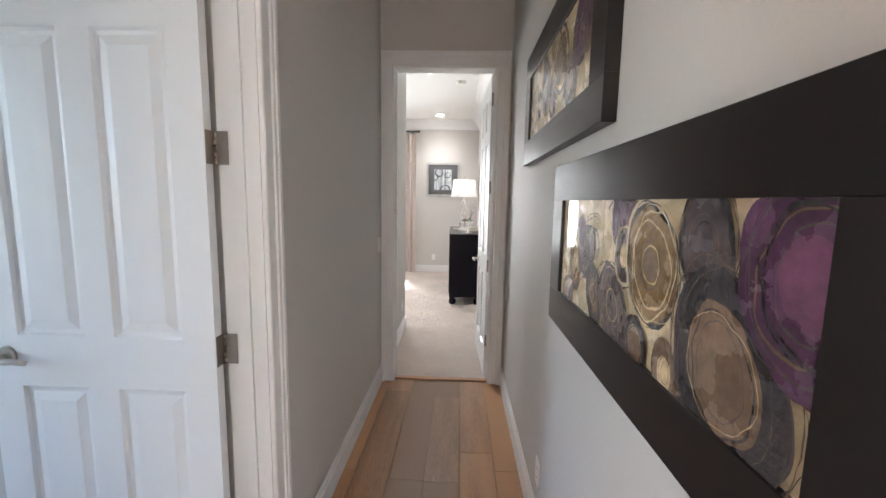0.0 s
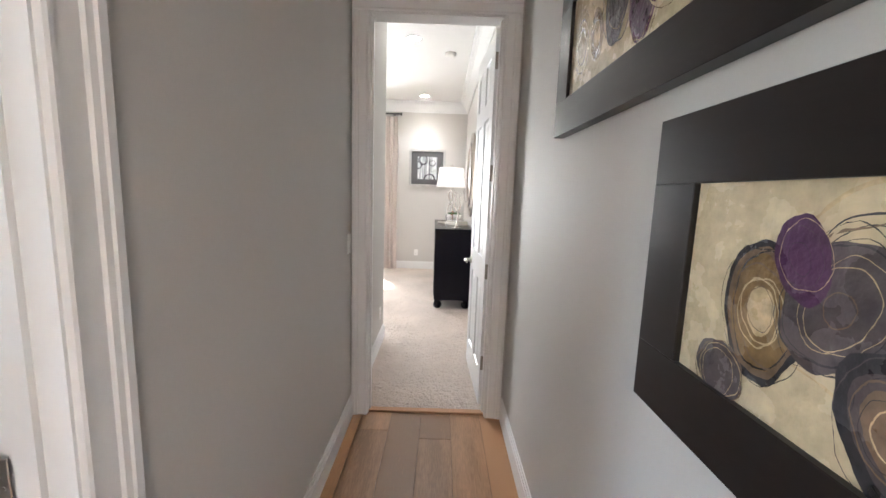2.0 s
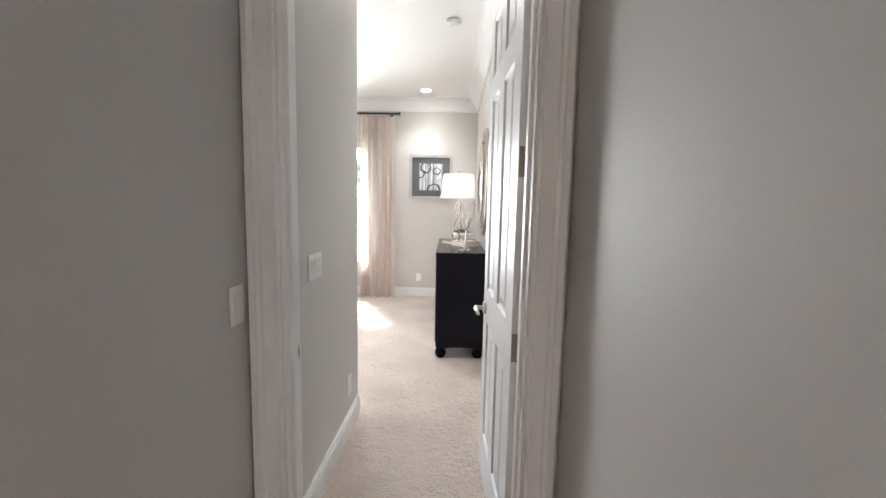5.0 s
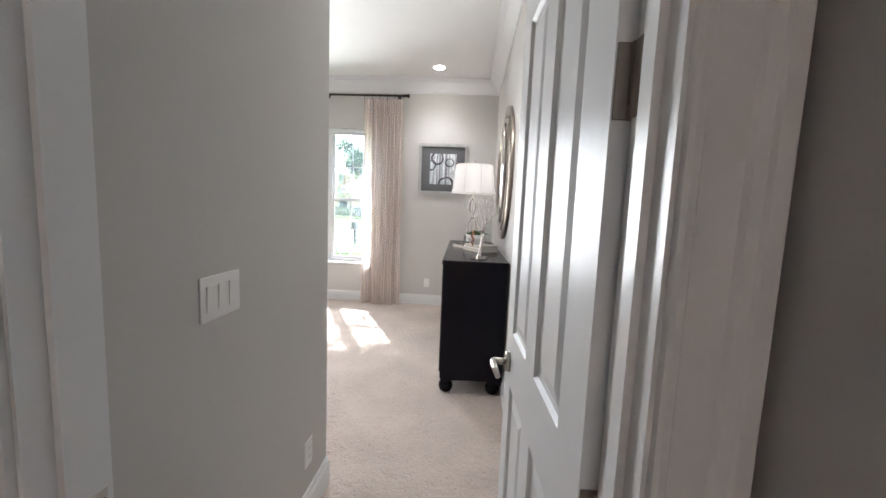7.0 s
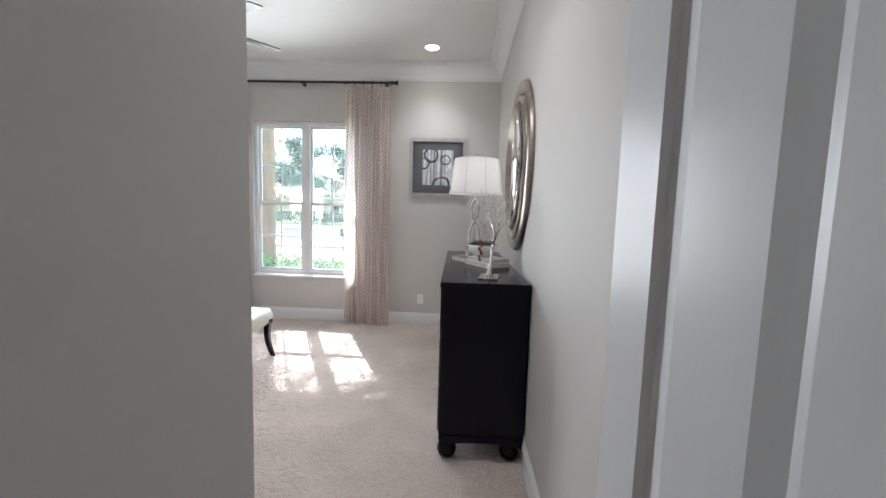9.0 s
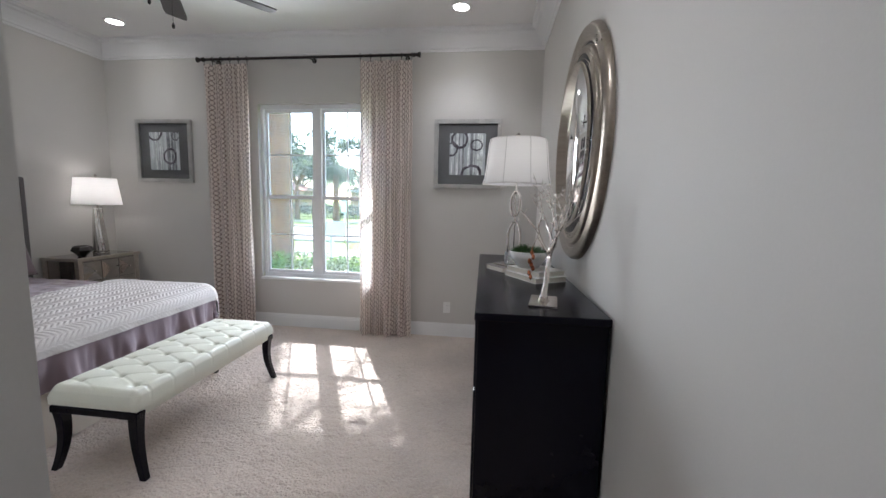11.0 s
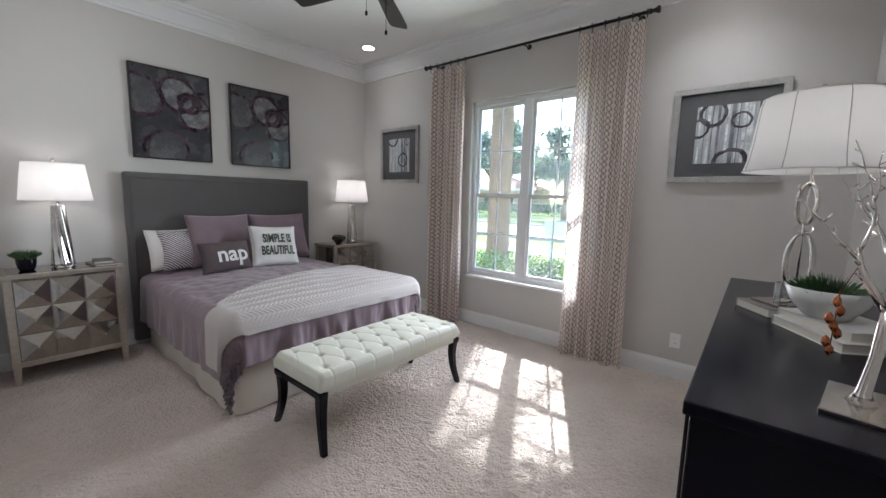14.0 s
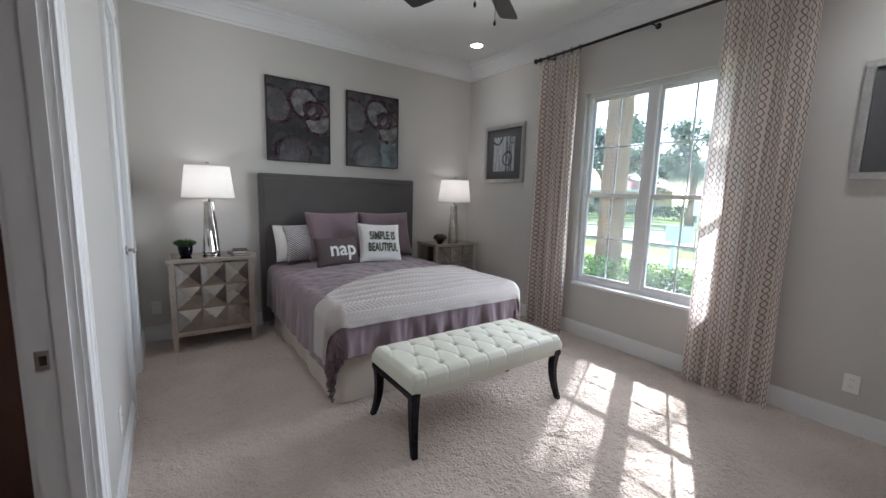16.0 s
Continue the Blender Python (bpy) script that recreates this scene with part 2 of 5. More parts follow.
def striped_cloth():
    """White cloth with fine dark slanting stripes."""
    m = surface("striped_cloth", (0.70, 0.67, 0.66), 0.8, var=0.04, fine=300, bump=0.3)
    n, l = m.node_tree.nodes, m.node_tree.links
    wave, mp, mix = n.new("ShaderNodeTexWave"), n.new("ShaderNodeMapping"), n.new("ShaderNodeMix")
    mp.inputs["Rotation"].default_value = (0, radians(52), 0)
    l.new(node_of(m, "ShaderNodeTexCoord").outputs["Object"], mp.inputs[0])
    l.new(mp.outputs[0], wave.inputs["Vector"])
    wave.inputs["Scale"].default_value, wave.inputs["Distortion"].default_value, wave.inputs["Detail"].default_value = 18.0, 0.6, 1.0
    step = n.new("ShaderNodeMath")
    step.operation = "GREATER_THAN"
    step.inputs[1].default_value = 0.5
    l.new(wave.outputs["Fac"], step.inputs[0])
    mix.data_type = "RGBA"
    l.new(step.outputs[0], mix.inputs[0])
    l.new(node_of(m, "ShaderNodeValToRGB").outputs[0], mix.inputs[6])
    mix.inputs[7].default_value = (0.09, 0.07, 0.085, 1)
    l.new(mix.outputs[2], n["Principled BSDF"].inputs["Base Color"])
    return m


M["striped"] = striped_cloth()


# ---- mesh helpers ----
def box(bm, x0, x1, y0, y1, z0, z1, bevel=0.0, seg=2, mi=0):
    vs = [bm.verts.new((x, y, z)) for x in (x0, x1) for y in (y0, y1) for z in (z0, z1)]
    fs = [bm.faces.new([vs[i] for i in q]) for q in ((0, 1, 3, 2), (4, 6, 7, 5), (0, 4, 5, 1), (2, 3, 7, 6), (0, 2, 6, 4), (1, 5, 7, 3))]
    for f in fs:
        f.material_index = mi
    if bevel:
        es = list({e for f in fs for e in f.edges})
        r = bmesh.ops.bevel(bm, geom=es, offset=bevel, segments=seg, affect="EDGES", profile=0.5)
        for f in r["faces"]:
            f.material_index = mi
    return bm


def boxm(x0, x1, y0, y1, z0, z1, bevel=0.0, seg=2):
    return box(bmesh.new(), x0, x1, y0, y1, z0, z1, bevel, seg)


def lathe(bm, prof, n=32, cx=0, cy=0, mi=0, cap=True):
    """A turned body round a vertical axis from (radius, z) pairs."""
    rings = [[bm.verts.new((cx + r * math.cos(a * math.tau / n), cy + r * math.sin(a * math.tau / n), z)) for a in range(n)] for r, z in prof]
    for a, b in zip(rings, rings[1:]):
        for i in range(n):
            f = bm.faces.new((a[i], a[(i + 1) % n], b[(i + 1) % n], b[i]))
            f.smooth, f.material_index = True, mi
    if cap:
        for r in (rings[0][::-1], rings[-1]):
            bm.faces.new(r).material_index = mi
    return bm


def tube(bm, pts, radii, n=8, mi=0, closed=False):
    """A tube along points, with a radius at each."""
    pts = [Vector(p) for p in pts]
    rings, k = [], len(pts)
    up = Vector((0.31, 0.17, 0.93)).normalized()
    for i, p in enumerate(pts):
        a, b = (pts[(i - 1) % k], pts[(i + 1) % k]) if closed else (pts[max(i - 1, 0)], pts[min(i + 1, k - 1)])
        d = (b - a).normalized()
        s = d.cross(up)
        s = s.normalized() if s.length > 1e-4 else d.orthogonal().normalized()
        t = s.cross(d)
        r = radii[i] if isinstance(radii, (list, tuple)) else radii
        rings.append([bm.verts.new(p + r * (s * math.cos(j * math.tau / n) + t * math.sin(j * math.tau / n))) for j in range(n)])
    pairs = list(zip(rings, rings[1:])) + ([(rings[-1], rings[0])] if closed else [])
    for a, b in pairs:
        for j in range(n):
            f = bm.faces.new((a[j], a[(j + 1) % n], b[(j + 1) % n], b[j]))
            f.smooth, f.material_index = True, mi
    if not closed:
        bm.faces.new(rings[0][::-1]).material_index = mi
        bm.faces.new(rings[-1]).material_index = mi
    return bm


def sheet(bm, nu, nv, fn, smooth=True, mi=0, uv=None):
    """A grid of nu x nv cells, placed by fn(u, v) with u and v from 0 to 1."""
    vs = [[bm.verts.new(fn(i / nu, j / nv)) for j in range(nv + 1)] for i in range(nu + 1)]
    lay = bm.loops.layers.uv.verify() if uv else None
    for i in range(nu):
        for j in range(nv):
            f = bm.faces.new((vs[i][j], vs[i + 1][j], vs[i + 1][j + 1], vs[i][j + 1]))
            f.smooth, f.material_index = smooth, mi
            if uv:
                for loop, (a, b) in zip(f.loops, ((i, j), (i + 1, j), (i + 1, j + 1), (i, j + 1))):
                    loop[lay].uv = uv(a / nu, b / nv)
    return bm


def mesh_ob(name, bm, mats, parent=None, label="", kind="", category=""):
    me = bpy.data.meshes.new(name)
    bmesh.ops.recalc_face_normals(bm, faces=bm.faces[:])
    bm.to_mesh(me)
    bm.free()
    for m in (mats if isinstance(mats, (list, tuple)) else [mats]):
        me.materials.append(M[m] if isinstance(m, str) else m)
    ob = new(name, me)
    if parent:
        ob.parent = parent
    return tagged(ob, label, category, "", kind)


def part(name, bm, mat, parent, label=""):
    return mesh_ob(name, bm, mat, parent, label)


def thing(name, label, category, m=None, group=""):
    ob = new(name)
    ob.empty_display_size = 0.1
    if m is not None:
        ob.matrix_basis = m
    return tagged(ob, label, category, group)


def structure(name, bm, mat, label="", category=""):
    return mesh_ob(name, bm, mat, None, label, "structure", category)


# ---- the shell of the house ----
HL, HR = -0.56, 0.42          # hall walls
DY0, DY1 = 3.478, 3.598         # wall with the bedroom door
PX, SY = -0.555, 4.82         # passage wall, south wall of the bedroom
E_, W_, N_ = 0.40, -4.32, 8.43
CEIL = 3.05
FH = 0.012                    # top of the carpet backing
WX0, WX1, WZ0, WZ1 = -2.53, -1.27, 0.555, 2.40


def wall(name, label, boxes, mat="wall"):
    bm = bmesh.new()
    for b in boxes:
        box(bm, *b)
    return structure(name, bm, mat, label, "wall")


wall("wall_hall_left", "greige painted hall wall with a doorway", [(HL - 0.12, HL, -0.3, 0.865, 0, CEIL), (HL - 0.12, HL, 1.655, DY0, 0, CEIL), (HL - 0.12, HL, 0.865, 1.655, 2.455, CEIL)])
wall("wall_hall_right", "greige painted hall wall hung with pictures", [(HR, HR + 0.12, -0.3, DY0, 0, CEIL)])
wall("wall_hall_end", "greige wall round the bedroom door", [(HL - 0.12, -0.467, DY0, DY1, 0, CEIL), (0.319, HR + 0.12, DY0, DY1, 0, CEIL), (-0.467, 0.319, DY0, DY1, 2.455, CEIL)])
# unseen room behind, made up so that a west window lights the hall
wall("wall_living_north", "plain walls either side of the hall mouth", [(-3.2, HL, -0.42, -0.3, 0, CEIL), (HR, 3.2, -0.42, -0.3, 0, CEIL)])
wall("wall_living_south", "plain wall closing the room behind", [(-3.2, 3.2, -4.7, -4.58, 0, CEIL)])
wall("wall_living_west", "plain wall of the unseen room behind, with an added window", [(-3.2, -3.08, -4.58, -3.3, 0, CEIL), (-3.2, -3.08, -1.7, -0.42, 0, CEIL), (-3.2, -3.08, -3.3, -1.7, 0, 0.5), (-3.2, -3.08, -3.3, -1.7, 2.45, CEIL)])
wall("wall_living_east", "plain wall closing the unseen room behind", [(3.08, 3.2, -4.58, -0.42, 0, CEIL)])
# unseen walls, added to keep rear light off the bedroom door casing
wall("wall_hall_turn", "plain unseen walls added to screen the rear light", [(HR, HR + 0.12, -1.72, -0.42, 0, CEIL), (HL, HR, -1.72, -1.6, 0, CEIL)])
wall("wall_passage", "greige wall of the short entry passage", [(PX - 0.12, PX, DY1, SY, 0, CEIL)])
wall("wall_east", "greige bedroom wall with a round mirror", [(E_, E_ + 0.12, DY1, N_, 0, CEIL)])
wall("wall_north", "greige bedroom wall round a twin window", [(W_ - 0.12, WX0, N_, N_ + 0.17, 0, CEIL), (WX1, E_ + 0.12, N_, N_ + 0.17, 0, CEIL), (WX0, WX1, N_, N_ + 0.17, 0, WZ0), (WX0, WX1, N_, N_ + 0.17, WZ1, CEIL)])
wall("wall_west", "greige wall behind the bed", [(W_ - 0.12, W_, SY - 0.12, N_, 0, CEIL)])
wall("wall_south", "greige bedroom wall with two doorways", [(W_, -3.615, SY - 0.12, SY, 0, CEIL), (-2.965, -1.615, SY - 0.12, SY, 0, CEIL), (-0.77, PX - 0.12, SY - 0.12, SY, 0, CEIL),
                                             (-3.615, -2.965, SY - 0.12, SY, 2.455, CEIL), (-1.615, -0.77, SY - 0.12, SY, 2.455, CEIL)])
# the rooms beyond the two side doorways
# last box: unseen wall set close behind the open door to darken its gap
wall("wall_side_room", "plain walls of the room off the hall", [(-3.32, -3.2, -0.42, 0.3, 0, CEIL), (-3.32, -3.2, 1.1, 1.82, 0, CEIL), (-3.32, -3.2, 0.3, 1.1, 0, 0.7), (-3.32, -3.2, 0.3, 1.1, 2.3, CEIL), (-3.2, HL - 0.12, 1.70, 1.82, 0, CEIL)])
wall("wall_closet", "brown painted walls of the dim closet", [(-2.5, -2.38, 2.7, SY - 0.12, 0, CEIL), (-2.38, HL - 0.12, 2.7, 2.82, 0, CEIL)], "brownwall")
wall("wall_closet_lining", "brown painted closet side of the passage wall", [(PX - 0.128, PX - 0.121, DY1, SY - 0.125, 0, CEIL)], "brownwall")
structure("ceiling", boxm(W_ - 0.12, 3.2, -4.7, N_ + 0.17, CEIL, CEIL + 0.12), "ceiling", "flat white painted ceiling", "ceiling")
structure("floor_side_rooms", boxm(-4.44, HL - 0.111, -0.36, SY - 0.06, -0.06, -0.002), "carpet", "carpeted floor of the side rooms", "floor")

# carpet: a cushioned pile with soft tracks
def carpet_top(u, v):
    x, y = W_ + (E_ - W_) * u, 3.545 + (N_ - 3.545) * v
    h = noise.noise((x * 34, y * 34, 0)) * 0.008 + noise.noise((x * 3, y * 3, 5)) * 0.002 + noise.noise((x * 15, y * 15, 2)) * 0.005
    return (x, y, FH + h)


structure("floor_carpet", sheet(bmesh.new(), 480, 500, carpet_top), "carpet", "cream cut pile bedroom carpet with footprints", "carpet")
structure("floor_living", boxm(-3.2, 3.2, -4.7, -0.37, -0.06, -0.001), "wood", "oak floor of the unseen room behind", "floor")
structure("subfloor", boxm(W_ - 0.12, 3.2, -4.7, N_ + 0.17, -0.16, -0.061), "concrete", "concrete slab under the floors", "slab")
structure("threshold", boxm(-0.452, 0.304, 3.50, 3.545, -0.002, 0.014, 0.004), "wood", "wooden transition strip under the door", "threshold")


def baseboard(x0, y0, x1, y1, nx, ny, z=0.0):
    """A skirting board from one point to another on a wall that faces (nx, ny)."""
    bm = bmesh.new()
    for d, a, b in ((0.016, z, z + 0.108), (0.012, z + 0.108, z + 0.125), (0.006, z + 0.125, z + 0.14)):
        xs, ys = sorted((x0, x1 + nx * d)) if nx else sorted((x0, x1)), sorted((y0, y1 + ny * d)) if ny else sorted((y0, y1))
        box(bm, xs[0], xs[1], ys[0], ys[1], a, b)
    return structure("baseboard", bm, "trim", "white painted baseboard along the wall", "baseboard")


baseboard(HL, 1.756, HL, DY0 - 0.002, 1, 0)
baseboard(HL, -0.3, HL, 0.764, 1, 0)
baseboard(HR, -0.3, HR, DY0 - 0.002, -1, 0)
baseboard(PX, DY1, PX, SY, 1, 0, FH)
baseboard(E_, DY1, E_, N_ - 0.016, -1, 0, FH)
baseboard(W_, N_, E_, N_, 0, -1, FH)
baseboard(W_, SY + 0.016, W_, N_ - 0.016, 1, 0, FH)
baseboard(W_ + 0.016, SY, -3.716, SY, 0, 1, FH)
baseboard(-2.864, SY, -1.716, SY, 0, 1, FH)

# crown moulding in the bedroom
CROWN = [(0, -0.18), (0.012, -0.18), (0.014, -0.16), (0.024, -0.152), (0.03, -0.135), (0.05, -0.105), (0.085, -0.062), (0.108, -0.048), (0.112, -0.034), (0.135, -0.024), (0.14, -0.008), (0.14, 0)]


def crown(name, a, b, inward):
    """A moulding run from a to b, mitred at both ends, that grows towards inward."""
    bm = bmesh.new()
    a, b, w = Vector(a), Vector(b), Vector(inward)
    along = (b - a).normalized()
    rows = [[bm.verts.new(p + w * d + along * (s * d) + Vector((0, 0, CEIL + z))) for d, z in CROWN] for p, s in ((a, 1), (b, -1))]
    for i in range(len(CROWN) - 1):
        bm.faces.new((rows[0][i], rows[1][i], rows[1][i + 1], rows[0][i + 1]))
    return structure(name, bm, "trim", "white crown moulding under the ceiling", "crown moulding")


crown("trim_crown_north", (W_, N_, 0), (E_, N_, 0), (0, -1, 0))
crown("trim_crown_east", (E_, N_, 0), (E_, DY1, 0), (-1, 0, 0))
crown("trim_crown_west", (W_, SY, 0), (W_, N_, 0), (1, 0, 0))
crown("trim_crown_south", (PX, SY, 0), (W_, SY, 0), (0, 1, 0))


CASING = [(0.0, 0.0), (0.0, 0.013), (0.05, 0.016), (0.13, 0.016), (0.17, 0.011), (0.58, 0.012), (0.63, 0.017), (0.76, 0.018), (0.80, 0.022), (0.97, 0.022), (1.0, 0.019), (1.0, 0.0)]


def casing_bar(bm, along, lo, hi, c0, c1, face, out, axis):
    """One moulded board of a door casing. axis: the wall's normal, 'x' or 'y'."""
    rows = []
    for e in (lo, hi):
        row = []
        for a, d in CASING:
            c, f = c0 + (c1 - c0) * a, face + out * (d + 0.0005)
            p = {"z": (f, c, e) if axis == "x" else (c, f, e), "x": (f, e, c) if axis == "x" else (e, f, c)}[along]
            row.append(bm.verts.new(p))
        rows.append(row)
    n = len(CASING)
    for i in range(n):
        bm.faces.new((rows[0][i], rows[0][(i + 1) % n], rows[1][(i + 1) % n], rows[1][i]))
    bm.faces.new(rows[0])
    bm.faces.new(rows[1])


def door_trim(name, label, axis, c0, c1, w0, w1, z0=0.0, top=2.44, sides=(1, 1), stop=None, reach=(1, 1)):
    """Jambs in an opening from c0 to c1 of a wall between w0 and w1, and casings on both faces."""
    t = thing(name, label, "door frame")
    t["kind"] = "structure"
    j = 0.015
    for n, a, b in (("jamb", c0 - j, c0), ("jamb", c1, c1 + j)):
        bm = bmesh.new()
        box(bm, *((w0 - 0.001, w1 + 0.001, a, b) if axis == "x" else (a, b, w0 - 0.001, w1 + 0.001)), z0, top + j)
        if stop:
            a2, b2 = (b, b + 0.011) if a < c0 else (a - 0.011, a)
            box(bm, *((*stop, a2, b2) if axis == "x" else (a2, b2, *stop)), z0, top)
        part(n, bm, "trim", t)
    bm = bmesh.new()
    box(bm, *((w0 - 0.001, w1 + 0.001, c0, c1) if axis == "x" else (c0, c1, w0 - 0.001, w1 + 0.001)), top, top + j)
    part("head_jamb", bm, "trim", t)
    for face, out, on in ((w0, -1, sides[0]), (w1, 1, sides[1])):
        if not on:
            continue
        for i, (c, s) in enumerate(((c0 - 0.006, -1), (c1 + 0.006, 1))):
            if reach[i]:
                bm = bmesh.new()
                casing_bar(bm, "z", z0, top + 0.0055, c, c + s * 0.098, face, out, axis)
                part("side_casing", bm, "trim", t)
        bm = bmesh.new()
        casing_bar(bm, "x", c0 - (0.104 if reach[0] else 0), c1 + (0.104 if reach[1] else 0), top + 0.006, top + 0.116, face, out, axis)
        part("head_casing", bm, "trim", t)
    return t


door_trim("door_frame_1", "white painted casing of the bedroom doorway", "y", -0.452, 0.304, DY0, DY1, stop=(3.518, 3.553), sides=(1, 0))
door_trim("door_frame_2", "white painted casing of the side doorway", "x", 0.88, 1.64, HL - 0.12, HL, stop=(HL - 0.08, HL - 0.045))
door_trim("door_frame_3", "white painted casing of the closet doorway", "y", -1.60, -0.785, SY - 0.12, SY, z0=FH, sides=(1, 1), stop=(SY - 0.055, SY - 0.02))
door_trim("door_frame_4", "white painted casing round a shut door", "y", -3.60, -2.98, SY - 0.12, SY, z0=FH, sides=(0, 1))


def panel_door(name, label, m, width=0.755, height=2.425, lever=True, jamb=0.042, hinge_stile=0.105, lever_z=0.93, hinge_lift=0.0):
    """A six-panel door. It hangs from x = 0 and runs to x = -width; thickness along y from 0 to 0.035."""
    t = thing(name, label, "door", m)
    t["kind"] = "structure"
    bm = bmesh.new()
    st, mid = 0.105, 0.10
    pw = (width - st - hinge_stile - mid) / 2
    xs = [(-width, -width + st), (-width + st + pw, -width + st + pw + mid), (-hinge_stile, 0)]
    rows = [(0.0, 0.22), (0.83, 1.00), (1.93, 2.04), (2.30, height)]
    for a, b in xs:
        box(bm, a, b, 0, 0.035, 0, height)
    for a, b in rows:
        for x0, x1 in ((xs[0][1], xs[1][0]), (xs[1][1], xs[2][0])):
            box(bm, x0, x1, 0, 0.035, a, b)
    part("door_leaf", bm, "door", t)
    for (a, b), (c, d) in zip(rows, rows[1:]):
        for x0, x1 in ((xs[0][1], xs[1][0]), (xs[1][1], xs[2][0])):
            bm = bmesh.new()
            for y, s in ((0, 1), (0.035, -1)):
                lv = [(0, 0), (0.008, 0.009), (0.02, 0.011), (0.05, 0.003), (0.052, 0.003)]
                rings = []
                for off, dep in lv:
                    rings.append([bm.verts.new((p, y + s * dep, q)) for p, q in ((x0 + off, b + off), (x1 - off, b + off), (x1 - off, c - off), (x0 + off, c - off))])
                for r, q in zip(rings, rings[1:]):
                    for i in range(4):
                        bm.faces.new((r[i], r[(i + 1) % 4], q[(i + 1) % 4], q[i]))
                bm.faces.new(rings[-1])
            part("panel", bm, "door", t)
    if lever:
        for y, s in ((0, -1), (0.035, 1)):
            bm = bmesh.new()
            pz, px = lever_z, -width + 0.065
            tube(bm, [(px, y, pz), (px, y + s * 0.012, pz)], [0.033, 0.03], 24)
            tube(bm, [(px, y + s * 0.01, pz), (px, y + s * 0.05, pz)], 0.011, 14)
            tube(bm, [(px, y + s * 0.05, pz), (px + 0.02, y + s * 0.054, pz), (px + 0.07, y + s * 0.054, pz + 0.004), (px + 0.115, y + s * 0.05, pz - 0.002)], [0.011, 0.0105, 0.0095, 0.008], 12)
            part("lever_handle", bm, "nickel", t, "satin nickel lever handle")
    # butt hinges: one leaf on the door's edge, one on the jamb, a jointed knuckle between them
    for z in [h + hinge_lift for h in (0.30, 0.93, 1.565, 2.24)]:
        bm = bmesh.new()
        for k in range(5):
            tube(bm, [(0.006, jamb + 0.002, z - 0.05 + k * 0.02), (0.006, jamb + 0.002, z - 0.031 + k * 0.02)], 0.0072, 10)
        box(bm, -0.0005, 0.0025, 0.002, jamb - 0.003, z - 0.05, z + 0.05, 0.0012, 1)
        box(bm, 0.010, 0.048, jamb - 0.003, jamb - 0.0005, z - 0.05, z + 0.05, 0.0012, 1)
        for dz in (-0.03, 0, 0.03):
            tube(bm, [(0.032 + 0.006 * (dz == 0), jamb - 0.0045, z + dz), (0.032 + 0.006 * (dz == 0), jamb, z + dz)], 0.0042, 8)
        part("hinge", bm, "hinge", t, "brushed nickel butt hinge")
    return t


# bedroom door, swung in along the east wall; hall side door, swung into its room; shut door beside the bed
panel_door("door_1", "white six-panel door standing wide open", pose(0.280, 3.610, 0.012, 0, 0, -87.3), jamb=0.0245, hinge_stile=0.125, lever_z=0.895)
panel_door("door_2", "white six-panel door open into the side room", pose(-0.70, 1.592, 0.012, 0, 0, 0), hinge_lift=0.032)
panel_door("door_3", "white six-panel door shut beside the bed", pose(-2.985, SY - 0.05, 0.02, 0, 0, 0), width=0.61)

# strike plates on the latch-side jambs
def strike(name, m):
    t = thing(name, "nickel strike plate on a white door jamb", "strike plate", m)
    bm = boxm(-0.0015, 0.0012, -0.016, 0.016, -0.03, 0.03, 0.001, 1)
    part("plate", bm, "nickel", t)
    # no hole is cut: a dark patch gives the shade inside it
    part("latch_hole", boxm(0.0012, 0.0022, -0.006, 0.010, -0.014, 0.014), "dark", t, "dark raised patch for the shaded latch hole")


strike("strike_plate", pose(-0.452, 3.573, 0.915))
strike("strike_plate", pose(-1.60, SY - 0.085, 0.89))

# hall floor: oak planks laid lengthwise
floor = structure("floor", boxm(HL - 0.11, HR + 0.02, -0.36, 3.503, -0.06, -0.003), "woodgap", "wide oak plank hall floor", "floor")
rng = random.Random(7)
pw, gap = 0.19, 0.0007
x = HL + 0.075 - pw
while x < HR:
    y = -0.36 - rng.uniform(0, 1.2)
    while y < 3.502:
        ln = rng.choice((0.9, 1.25, 1.6, 1.9))
        a, b = max(y, -0.36), min(y + ln, 3.501)
        c, d = max(x, HL - 0.1), min(x + pw, HR + 0.01)
        if b - a > 0.05 and d - c > 0.02:
            ob = mesh_ob("plank", boxm(c + gap, d - gap, a + gap, b - gap, -0.012, 0.0, 0.0011, 1), "wood", floor)
        y += ln
    x += pw

